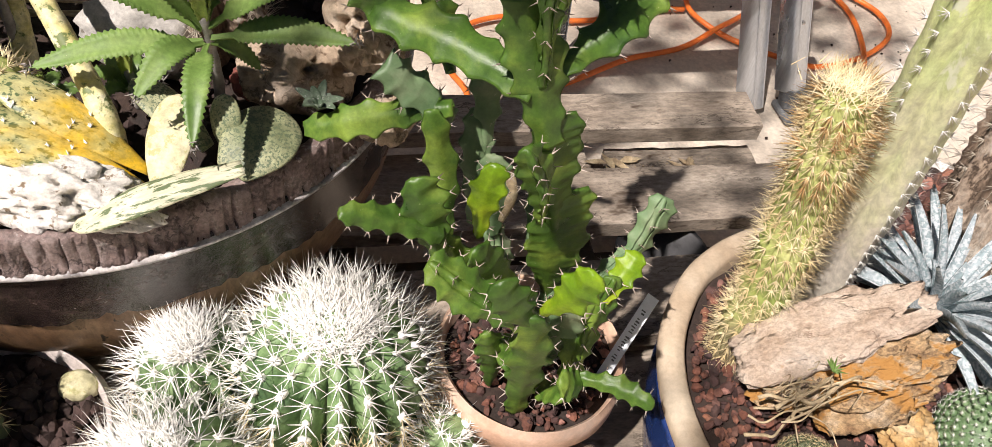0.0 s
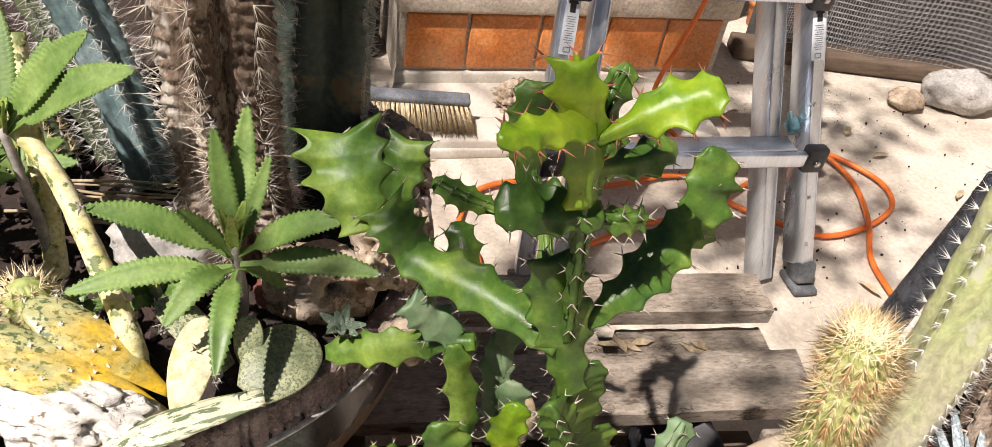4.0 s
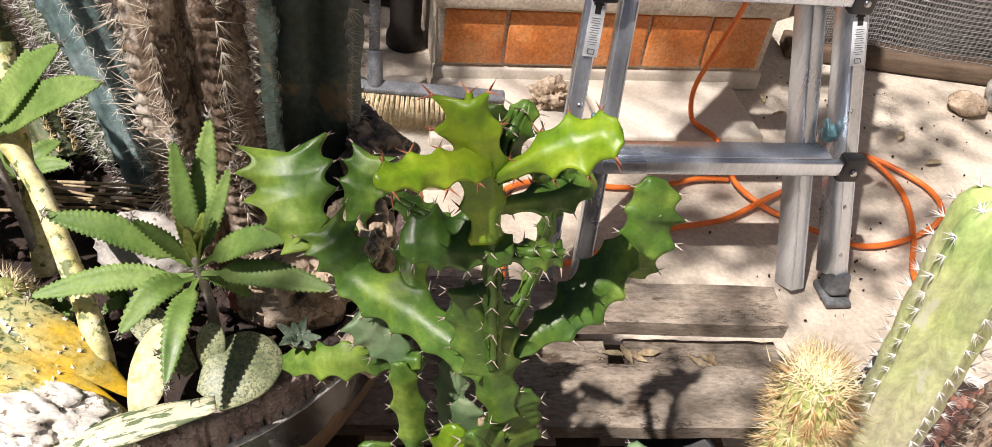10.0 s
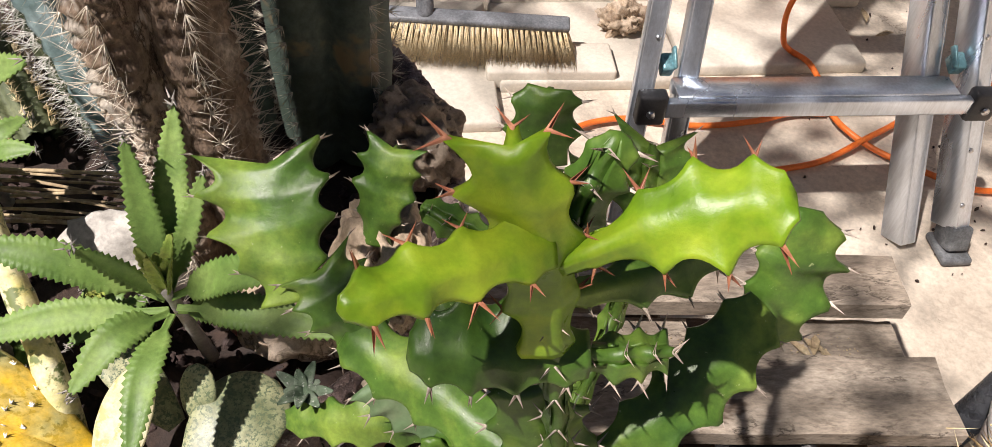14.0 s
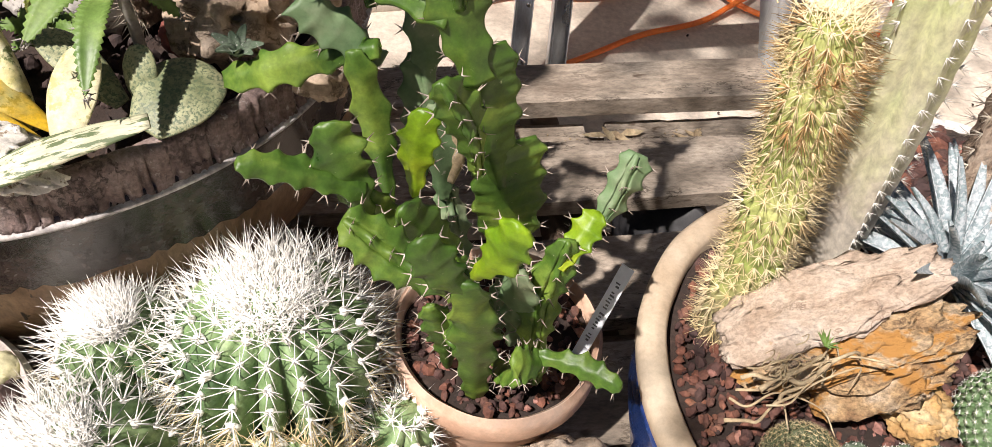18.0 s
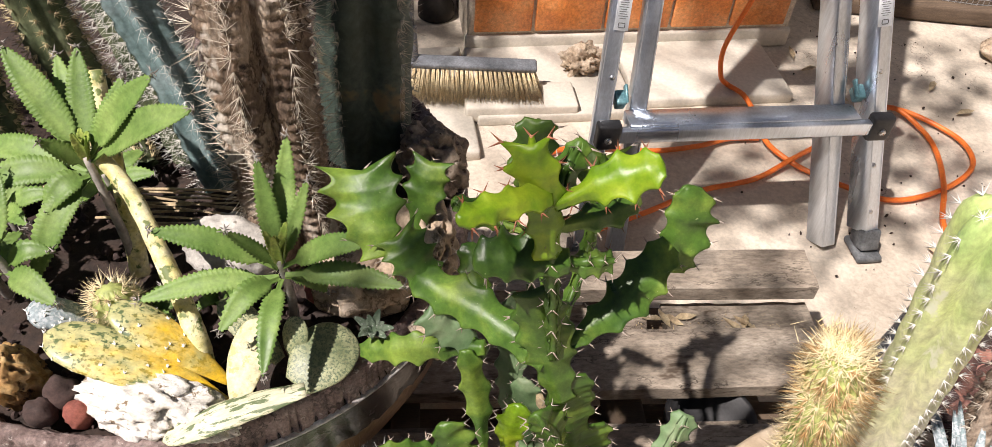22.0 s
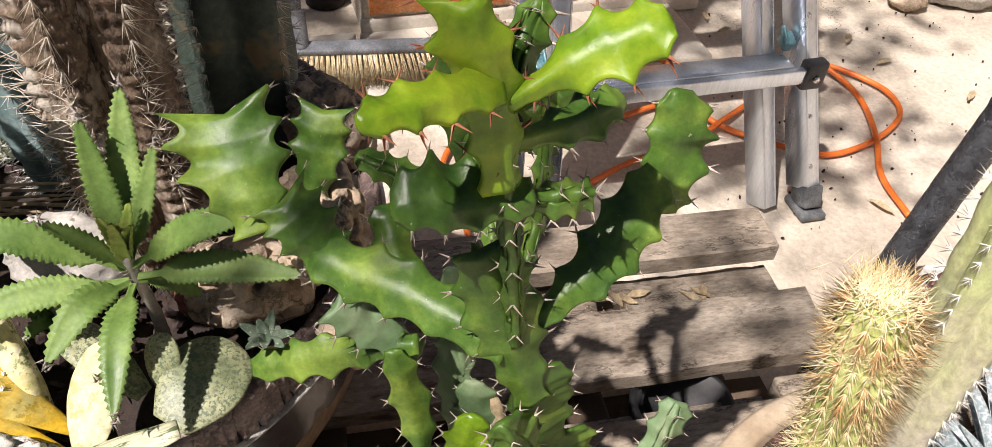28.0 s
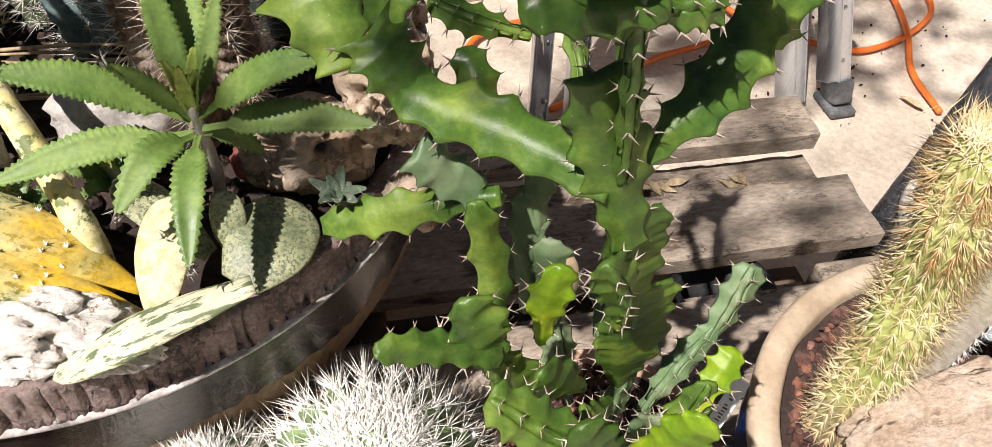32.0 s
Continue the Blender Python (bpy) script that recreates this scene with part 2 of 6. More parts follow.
    tarp=surface("tarp", [(0.08, 0.076, 0.072), (0.17, 0.162, 0.155)], 4, 60, 0.8, bump=0.3),
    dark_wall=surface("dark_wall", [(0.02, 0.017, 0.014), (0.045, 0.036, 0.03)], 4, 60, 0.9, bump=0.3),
    euph=surface("euph", [(0.028, 0.076, 0.014), (0.085, 0.175, 0.024), (0.24, 0.35, 0.050)], 26, 190, 0.42, bump=0.3, dist=0.002, glow=0.18, vary=0.16, speck=(0.34, 0.42, 0.20), speck_scale=230, speck_at=0.68),
    euph_grey=surface("euph_grey", [(0.09, 0.17, 0.07), (0.16, 0.25, 0.12), (0.26, 0.30, 0.18)], 26, 160, 0.55, bump=0.15, glow=0.08, vary=0.12, speck=(0.42, 0.42, 0.33), speck_scale=110, speck_at=0.66),
    euph_young=surface("euph_young", [(0.10, 0.22, 0.010), (0.25, 0.42, 0.014), (0.48, 0.60, 0.03)], 22, 190, 0.42, bump=0.3, dist=0.002, glow=0.24, vary=0.14),
    euph_new=surface("euph_new", [(0.060, 0.15, 0.010), (0.19, 0.34, 0.014), (0.42, 0.54, 0.03)], 30, 190, 0.36, bump=0.25, dist=0.002, glow=0.28, vary=0.10),
    thorn=surface("thorn", [(0.32, 0.24, 0.19), (0.68, 0.61, 0.53)], 60, 200, 0.6, bump=0.0),
    thorn_red=surface("thorn_red", [(0.26, 0.07, 0.035), (0.50, 0.24, 0.14)], 60, 200, 0.5, bump=0.0),
    spine_white=surface("spine_white", [(0.80, 0.78, 0.71), (0.90, 0.89, 0.85)], 60, 200, 0.5, bump=0.0, vary=0.08),
    spine_straw=surface("spine_straw", [(0.56, 0.42, 0.20), (0.78, 0.68, 0.44)], 60, 200, 0.5, bump=0.0),
    spine_gold=surface("spine_gold", [(0.70, 0.52, 0.24), (0.90, 0.81, 0.56)], 30, 200, 0.5, bump=0.0),
    spine_rust=surface("spine_rust", [(0.46, 0.24, 0.08), (0.72, 0.50, 0.24)], 60, 200, 0.5, bump=0.0),
    spine_grey=surface("spine_grey", [(0.48, 0.41, 0.32), (0.72, 0.66, 0.56)], 40, 200, 0.6, bump=0.0),
    barrel=surface("barrel", [(0.07, 0.14, 0.06), (0.15, 0.25, 0.10), (0.28, 0.38, 0.19)], 22, 160, 0.5, bump=0.3, vary=0.2),
    column_blue=surface("column_blue", [(0.032, 0.048, 0.032), (0.062, 0.088, 0.072), (0.13, 0.16, 0.125)], 14, 140, 0.6, bump=0.4, speck=(0.20, 0.155, 0.09), speck_scale=14, speck_at=0.57),
    column_frost=surface("column_frost", [(0.10, 0.17, 0.17), (0.20, 0.29, 0.29), (0.36, 0.44, 0.45)], 14, 140, 0.6, bump=0.3, speck=(0.09, 0.08, 0.04), speck_scale=14, speck_at=0.66),
    column_pale=surface("column_pale", [(0.34, 0.50, 0.17), (0.60, 0.71, 0.27), (0.84, 0.86, 0.46)], 13, 150, 0.5, bump=0.35, dist=0.002, glow=0.05, vary=0.22, stretch=(1, 1, 0.6), speck=(0.72, 0.77, 0.56), speck_scale=45, speck_at=0.60, cork=(0.22, 0.42, (0.62, 0.57, 0.48))),
    column_gold=surface("column_gold", [(0.22, 0.29, 0.07), (0.38, 0.43, 0.14), (0.54, 0.55, 0.24)], 14, 120, 0.6, bump=0.2, cork=(0.32, 0.42, (0.22, 0.17, 0.11))),
    column_dark=surface("column_dark", [(0.045, 0.062, 0.03), (0.09, 0.115, 0.055), (0.17, 0.19, 0.10)], 16, 140, 0.65, bump=0.3, speck=(0.20, 0.14, 0.08), speck_scale=40, speck_at=0.64),
    bark=surface("bark", [(0.085, 0.052, 0.034), (0.30, 0.215, 0.150), (0.62, 0.53, 0.43)], 30, 170, 0.9, bump=1.0, dist=0.010, stretch=(1, 1, 0.45), speck=(0.62, 0.56, 0.48), speck_scale=26, speck_at=0.57, vary=0.4, crack=((0.03, 0.018, 0.011), 30, 0.03)),
    kal=surface("kal", [(0.095, 0.18, 0.038), (0.155, 0.26, 0.056), (0.25, 0.36, 0.095)], 26, 240, 0.55, bump=0.3, dist=0.0012, glow=0.12, vary=0.16, speck=(0.36, 0.42, 0.20), speck_scale=220, speck_at=0.69),
    kal_edge=surface("kal_edge", [(0.22, 0.33, 0.06), (0.34, 0.37, 0.09)], 60, 200, 0.5, bump=0.05),
    kal_stem=surface("kal_stem", [(0.28, 0.27, 0.24), (0.40, 0.36, 0.33)], 30, 150, 0.6, bump=0.2),
    thick_stem=surface("thick_stem", [(0.56, 0.50, 0.14), (0.74, 0.68, 0.36), (0.84, 0.81, 0.62)], 40, 140, 0.6, bump=0.4, speck=(0.15, 0.19, 0.06), speck_scale=75, speck_at=0.55),
    pad=surface("pad", [(0.34, 0.36, 0.15), (0.54, 0.52, 0.25), (0.66, 0.58, 0.26)], 30, 140, 0.42, bump=0.25, glow=0.05, speck=(0.10, 0.145, 0.06), speck_scale=230, speck_at=0.53, stretch=(-0.7, 1, 1), cork=(0.03, 0.100, (0.86, 0.54, 0.03)), axis=0),
    pad_green=surface("pad_green", [(0.16, 0.19, 0.095), (0.29, 0.31, 0.17), (0.42, 0.42, 0.25)], 26, 160, 0.5, bump=0.4, dist=0.0015, speck=(0.11, 0.145, 0.08), speck_scale=420, speck_at=0.50),
    striped=surface("striped", [(0.46, 0.47, 0.27), (0.60, 0.59, 0.39), (0.70, 0.68, 0.50)], 26, 160, 0.5, bump=0.3, speck=(0.12, 0.16, 0.075), speck_scale=210, speck_at=0.52, stretch=(0.16, 1, 1), turn=0.42),
    leaf_pale=surface("leaf_pale", [(0.50, 0.46, 0.24), (0.66, 0.62, 0.42)], 22, 140, 0.6, bump=0.4, speck=(0.40, 0.38, 0.17), speck_scale=95, speck_at=0.54),
    agave=surface("agave", [(0.16, 0.23, 0.23), (0.28, 0.35, 0.37), (0.40, 0.46, 0.49)], 24, 240, 0.62, bump=0.25, glow=0.03, speck=(0.50, 0.54, 0.56), speck_scale=300, speck_at=0.49),
    small_green=surface("small_green", [(0.10, 0.19, 0.08), (0.20, 0.30, 0.14)], 40, 200, 0.6, bump=0.2),
    clump=surface("clump", [(0.05, 0.09, 0.05), (0.11, 0.16, 0.10), (0.22, 0.26, 0.20)], 60, 260, 0.8, bump=0.8, speck=(0.45, 0.47, 0.42), speck_scale=420, speck_at=0.60),
    dry=surface("dry", [(0.28, 0.20, 0.12), (0.46, 0.36, 0.22), (0.58, 0.49, 0.33)], 60, 160, 0.9, bump=0.6),
    bottle_red=surface("bottle_red", [(0.55, 0.03, 0.02), (0.62, 0.05, 0.03)], 30, 200, 0.4, bump=0.0),
    bottle_white=surface("bottle_white", [(0.72, 0.70, 0.66), (0.80, 0.78, 0.74)], 30, 200, 0.4, bump=0.02),
    leaf_tree=surface("leaf_tree", [(0.05, 0.11, 0.03), (0.09, 0.17, 0.05)], 4, 60, 0.6, bump=0.0, glow=0.3),
)


# ---- builders ----
def mesh_object(name, bm, material, smooth=True):
    me = bpy.data.meshes.new(name)
    bm.normal_update()
    bm.to_mesh(me)
    bm.free()
    if smooth:
        me.shade_smooth()
    me.materials.append(M[material])
    return new(name, me)


def under(ob, parent):
    ob.parent = parent
    loc, up = parent.location.copy(), parent.parent
    m = Matrix.Translation(loc) if up is None or parent.type == "EMPTY" else Matrix.Identity(4)
    ob.matrix_parent_inverse = m.inverted()
    return ob


MANY = {"spine_coat", "old_spine_coat", "crown_tuft", "crown", "areole_wool", "wire_net", "bristle_brush", "nub_skin", "plantlet_tuft", "glochid_tuft", "gravel", "foliage"}


def part(name, bm, material, parent, label="", smooth=True):
    """One mesh under a thing or a part; what nobody could count is stuff."""
    ob = under(mesh_object(name, bm, material, smooth and name != "gravel"), parent)
    if name in MANY:
        return tagged(ob, label, kind="stuff")
    return tagged(ob, label) if label else ob


def thing(name, base, label, category, group="", kind=""):
    e = new(name)
    e.location = base
    e.empty_display_size = 0.02
    return tagged(e, label, category, group, kind)


def solid(name, bm, material, label, category, group="", kind="", smooth=True):
    return tagged(mesh_object(name, bm, material, smooth), label, category, group, kind)


def raw(verts, faces):
    """A bmesh out of coordinates and faces."""
    me = bpy.data.meshes.new("raw")
    me.from_pydata([tuple(v) for v in verts], [], [tuple(f) for f in faces])
    bm = bmesh.new()
    bm.from_mesh(me)
    bpy.data.meshes.remove(me)
    return bm


def box(bm, size, m, bevel=0.0, seg=1):
    """A bevelled block of that size at the pose m."""
    made = bmesh.ops.create_cube(bm, size=1.0)["verts"]
    for v in made:
        v.co = Vector((v.co.x * size[0], v.co.y * size[1], v.co.z * size[2]))
    if bevel:
        edges = list({e for v in made for e in v.link_edges})
        made = bmesh.ops.bevel(bm, geom=edges, offset=bevel, segments=seg, profile=0.5, affect="EDGES")["verts"]
    for v in made:
        v.co = m @ v.co
    return bm


def block(size, m, bevel=0.0, seg=1):
    return box(bmesh.new(), size, m, bevel, seg)


def lathe(profile, centre, seg=72, wobble=0.0):
    """A turned form: profile rows of radius and height, closed where the radius is 0."""
    verts, faces = [], []
    c = Vector(centre)
    for i, (r, z) in enumerate(profile):
        for k in range(seg):
            a = 2 * math.pi * k / seg
            w = 1 + wobble * noise.noise((math.cos(a) * 3, math.sin(a) * 3, z * 30))
            verts.append(c + Vector((r * w * math.cos(a), r * w * math.sin(a), z)))
    for i in range(len(profile) - 1):
        for k in range(seg):
            j = (k + 1) % seg
            faces.append((i * seg + k, i * seg + j, (i + 1) * seg + j, (i + 1) * seg + k))
    bm = raw(verts, faces)
    bmesh.ops.remove_doubles(bm, verts=bm.verts, dist=1e-5)
    return bm


def spline(points, n):
    """n points on a smooth line through the given ones."""
    p = [Vector(q) for q in points]
    p = [2 * p[0] - p[1]] + p + [2 * p[-1] - p[-2]]
    out = []
    for i in range(n):
        u = i / (n - 1) * (len(p) - 3)
        k = min(int(u), len(p) - 4)
        t = u - k
        a, b, c, d = p[k:k + 4]
        out.append(0.5 * ((2 * b) + (c - a) * t + (2 * a - 5 * b + 4 * c - d) * t * t + (3 * b - a - 3 * c + d) * t ** 3))
    return out


def frames_along(line, hint=(0, 0, 1)):
    """Side and up vectors along a line, without twist."""
    out, side = [], None
    for i, p in enumerate(line):
        d = (line[min(i + 1, len(line) - 1)] - line[max(i - 1, 0)]).normalized()
        if side is None:
            h = Vector(hint)
            if abs(d.dot(h)) > 0.95:
                h = Vector((0, 1, 0)) if abs(d.y) < 0.9 else Vector((1, 0, 0))
            side = d.cross(h).normalized()
        side = (side - d * side.dot(d)).normalized()
        out.append((d, side, d.cross(side).normalized()))
    return out


def tube(points, radius, n=40, seg=10, taper=None, rough=0.0):
    line = spline(points, n)
    fr = frames_along(line)
    verts, faces = [], []
    for i, (p, (d, s, u)) in enumerate(zip(line, fr)):
        r = radius * (taper(i / (n - 1)) if taper else 1)
        for k in range(seg):
            a = 2 * math.pi * k / seg
            rr = r * (1 + rough * noise.noise((p.x * 90 + k, p.y * 90, p.z * 90)))
            verts.append(p + s * (rr * math.cos(a)) + u * (rr * math.sin(a)))
    for i in range(n - 1):
        for k in range(seg):
            j = (k + 1) % seg
            faces.append((i * seg + k, i * seg + j, (i + 1) * seg + j, (i + 1) * seg + k))
    faces.append(tuple(range(seg))[::-1])
    faces.append(tuple((n - 1) * seg + k for k in range(seg)))
    return raw(verts, faces)


def thorns(rows, thick):
    """Many straight thorns in one mesh: rows of foot, way, length."""
    verts, faces = [], []
    for foot, way, length in rows:
        way = way.normalized()
        s = way.cross(Vector((0.31, 0.52, 0.79))).normalized()
        u = way.cross(s)
        i = len(verts)
        for k in range(3):
            a = 2.0944 * k
            verts.append(foot + (s * math.cos(a) + u * math.sin(a)) * thick)
        verts.append(foot + way * length)
        faces += [(i, i + 1, i + 3), (i + 1, i + 2, i + 3), (i + 2, i, i + 3)]
    return raw(verts, faces)


def rock(size, m, sub=3, lumps=0.25, pits=0.0, seed=0.0, scale=1.6, layers=0.0):
    """A stone: a ball pushed in and out, with pits or layers."""
    bm = bmesh.new()
    bmesh.ops.create_icosphere(bm, subdivisions=sub, radius=1.0)
    off = Vector((seed * 7.3, seed * 3.1, seed * 5.7))
    for v in bm.verts:
        q = v.co * scale + off
        d = 1 + lumps * noise.fractal(q, 1.0, 2.0, 4) + 0.06 * noise.noise(q * 6)
        if pits:
            d -= pits * max(0.0, noise.noise(q * 3.4 + Vector((9, 2, 4))) - 0.12) * 2.2
        c = v.co * d
        if layers:
            c.z = c.z + layers * (round(c.z * 5) / 5 - c.z) + 0.05 * noise.noise(Vector((c.x * 2, c.y * 2, round(c.z * 5) * 3)) + off)
        v.co = m @ Vector((c.x * size[0], c.y * size[1], c.z * size[2]))
    return bm


def pebbles(count, spot, size, seed):
    """Loose stones as one mesh; spot(rng) gives a place."""
    rng = random.Random(seed)
    base = [Vector(v) for v in ((1, 0, 0), (-1, 0, 0), (0, 1, 0), (0, -1, 0), (0, 0, 1), (0, 0, -1))]
    tris = ((0, 2, 4), (2, 1, 4), (1, 3, 4), (3, 0, 4), (2, 0, 5), (1, 2, 5), (3, 1, 5), (0, 3, 5))
    mids, verts, faces = {}, [], []
    # an octahedron cut once, so that each stone has 32 faces
    pts, fs = list(base), []

    def mid(a, b):
        k = (min(a, b), max(a, b))
        if k not in mids:
            pts.append((pts[a] + pts[b]).normalized())
            mids[k] = len(pts) - 1
        return mids[k]
    for a, b, c in tris:
        x, y, z = mid(a, b), mid(b, c), mid(c, a)
        fs += [(a, x, z), (x, b, y), (z, y, c), (x, y, z)]
    for _ in range(count):
        p = Vector(spot(rng))
        s = size * rng.uniform(0.5, 1.3)
        rot = Euler((rng.uniform(0, 6), rng.uniform(0, 6), rng.uniform(0, 6))).to_matrix()
        sc = Vector((rng.uniform(0.7, 1.3), rng.uniform(0.7, 1.2), rng.uniform(0.5, 0.9))) * s
        i = len(verts)
        for q in pts:
            j = 1 + rng.uniform(-0.22, 0.22)
            verts.append(p + rot @ Vector((q.x * sc.x * j, q.y * sc.y * j, q.z * sc.z * j)))
        faces += [(a + i, b + i, c + i) for a, b, c in fs]
    return raw(verts, faces)


def ribbed(points, radius, ribs, depth, n=40, per=6, profile=None, knobs=0.0, step=0.02, sharp=1.0, spin=0.0, rough=0.0):
    """A ribbed stem and its areoles (place, outward, along)."""
    line = spline(points, n)
    fr = frames_along(line)
    length = sum((a - b).length for a, b in zip(line, line[1:]))
    seg = ribs * per
    verts, faces, spots = [], [], []
    run = 0.0
    for i, (p, (d, s, u)) in enumerate(zip(line, fr)):
        if i:
            run += (p - line[i - 1]).length
        f = profile(i / (n - 1)) if profile else 1.0
        for k in range(seg):
            a = 2 * math.pi * k / seg
            w = abs(math.cos(a * ribs / 2)) ** sharp
            a += spin
            r = radius * f * (1 - depth * (1 - w)) * (1 + knobs * w * math.cos(2 * math.pi * run / step))
            r *= 1 + 0.03 * noise.noise(p * 25 + Vector((k * 0.3, 0, 0)))
            if rough:
                r *= 1 + rough * noise.noise(p * 70 + Vector((k * 1.9, 0, 0))) + rough * noise.noise(p * 190 + Vector((k * 3.1, 0, 0)))
            verts.append(p + s * (r * math.cos(a)) + u * (r * math.sin(a)))
    for i in range(n - 1):
        for k in range(seg):
            j = (k + 1) % seg
            faces.append((i * seg + k, i * seg + j, (i + 1) * seg + j, (i + 1) * seg + k))
    faces.append(tuple((n - 1) * seg + k for k in range(seg)))
    count = max(2, int(length / step))
    for c in range(count):
        t = (c + 0.5) / count * (n - 1)
        i = min(int(t), n - 2)
        q = t - i
        for k in range(ribs):
            a, b = verts[i * seg + k * per], verts[(i + 1) * seg + k * per]
            p = a.lerp(b, q)
            centre = line[i].lerp(line[i + 1], q)
            along = (b - a).normalized() if (b - a).length > 1e-6 else fr[i][0]
            out = (p - centre)
            out = (out - along * out.dot(along) * 0.999)
            out = out.normalized() if out.length > 1e-6 else fr[i][0]
            spots.append((p, out, along))
    return raw(verts, faces), spots


def bristles(spots, count, length, rng, spread=0.9, central=1.2):
    rows = []
    for p, out, along in spots:
        side = out.cross(along).normalized()
        for c in range(count):
            a = 6.283 * (c + rng.random() * 0.7) / count
            tilt = spread * rng.uniform(0.55, 1.15)
            way = out + (side * math.cos(a) + along * math.sin(a)) * tilt
            rows.append((p, way, length * rng.uniform(0.6, 1.15)))
        if central:
            rows.append((p, out + along * rng.uniform(-0.2, 0.4) + side * rng.uniform(-0.3, 0.3), length * central))
    return rows


def cactus_column(name, points, radius, ribs, depth, skin, spine, label, category="cactus", step=0.02, count=7, length=0.015,
                  thick=0.0004, n=50, taper=0.06, seed=1, knobs=0.06, sharp=1.0, group="", crown=None, spin=0.0, rough=0.0):
    rng = random.Random(seed)

    def profile(u):
        start = 0.9 + 0.1 * min(1, u / 0.15)
        return start * (math.sqrt(max(0.0, 1 - ((u - 1 + taper) / taper) ** 2)) * 0.97 + 0.03 if u > 1 - taper else 1.0)
    bm, spots = ribbed(points, radius, ribs, depth, n, 14 if rough else 6, profile, knobs, step, sharp, spin, rough)
    t = thing(name, points[0], label, category, group)
    part("stem", bm, skin, t)
    part("spine_coat", thorns(bristles(spots, count, length, rng), thick), spine, t)
    if crown:
        tip = Vector(points[-1])
        part("crown_tuft", thorns([(tip + Vector((rng.gauss(0, 0.45), rng.gauss(0, 0.45), -0.3)) * radius, Vector((rng.gauss(0, 0.6), rng.gauss(0, 0.6), 1)), length * rng.uniform(0.7, 1.2)) for _ in range(420)], thick), spine, t)
        top = [s for s in spots[-ribs * 10:] if rng.random() < 0.55]
        part("crown_tuft", thorns(bristles(top, count, length * 1.15, rng, 0.6), thick), crown, t)
    return t


# ---- ground, paving and the tiled step ----
ground = bmesh.new()
bmesh.ops.create_grid(ground, x_segments=60, y_segments=60, size=1.0)
for v in ground.verts:
    near = Vector((v.co.x, v.co.y))
    k = near.length
    v.co.x, v.co.y = v.co.x * (3 + 400 * k ** 6), v.co.y * (3 + 400 * k ** 6)
    v.co.z = 0.004 * noise.noise((v.co.x * 1.5, v.co.y * 1.5, 0)) - 0.004
solid("ground", ground, "concrete", "pale dusty concrete floor with dark specks", "floor", kind="structure")

STEP_TURN = math.atan2(0.222, 0.858)
STEP = Matrix.Translation((-0.161, 1.884, 0)) @ Matrix.Rotation(STEP_TURN, 4, "Z")    # x along the face, y into it


def at_step(x, y, z):
    return STEP @ Matrix.Translation((x, y, z))


pavement = thing("pavement", (0.2, 1.7, 0), "cream paving slabs in front of the tiled step", "paving", kind="structure")
rng = random.Random(4)
part("raised_slab", block((0.27, 0.10, 0.045), pose(-0.005, 1.672, 0.022, 0, 0, 13), 0.006, 2), "paver", pavement)
for i, (x0, x1, y0, y1) in enumerate(((-0.42, -0.02, -0.42, -0.19), (-0.01, 0.38, -0.30, -0.004), (0.39, 0.80, -0.26, -0.004), (-0.42, -0.02, -0.18, -0.004))):
    bm = block((x1 - x0, y1 - y0, 0.03), at_step((x0 + x1) / 2, (y0 + y1) / 2, 0.006 + 0.002 * i), 0.006, 2)
    part("slab", bm, "paver", pavement)

step = thing("tiled_step", (-0.161, 1.884, 0), "low concrete step faced with orange clay tiles", "step", kind="structure")
part("core", block((0.885, 0.62, 0.228), at_step(0.4425, 0.312, 0.112), 0.008, 2), "mortar", step, "rough grey mortar core")
part("skirting", block((0.895, 0.03, 0.056), at_step(0.4425, 0.005, 0.026), 0.008, 2), "paver", step, "cream mortar skirting at the foot")
part("ledge", block((0.91, 0.64, 0.078), at_step(0.4425, 0.295, 0.259), 0.012, 3), "mortar", step, "cream concrete ledge with worn edge")
x = 0.012
for w in (0.158, 0.186, 0.182, 0.164, 0.164):
    part("tile", block((w - 0.009, 0.022, 0.146), at_step(x + w / 2, 0.003, 0.139), 0.004, 2), "clay_tile", step)
    x += w
part("upper_riser", block((0.91, 0.10, 0.5), at_step(0.4425, 0.34, 0.54), 0.01, 2), "mortar", step)
x = 0.0
for w in (0.18, 0.182, 0.175, 0.18, 0.178):
    for z in (0.385, 0.545):
        part("tile", block((w - 0.009, 0.02, 0.152), at_step(x + w / 2, 0.283, z), 0.004, 2), "clay_tile", step)
    x += w

# unseen walls added to close the yard and cut off the low sky
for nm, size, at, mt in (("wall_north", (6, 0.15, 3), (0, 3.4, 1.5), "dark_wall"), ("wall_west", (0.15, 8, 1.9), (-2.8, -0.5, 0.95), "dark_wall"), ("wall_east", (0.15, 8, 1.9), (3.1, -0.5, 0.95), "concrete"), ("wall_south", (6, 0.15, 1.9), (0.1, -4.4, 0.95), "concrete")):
    solid(nm, block(size, pose(*at), 0.01), mt, "unseen plain wall added round the yard", "wall", kind="structure")

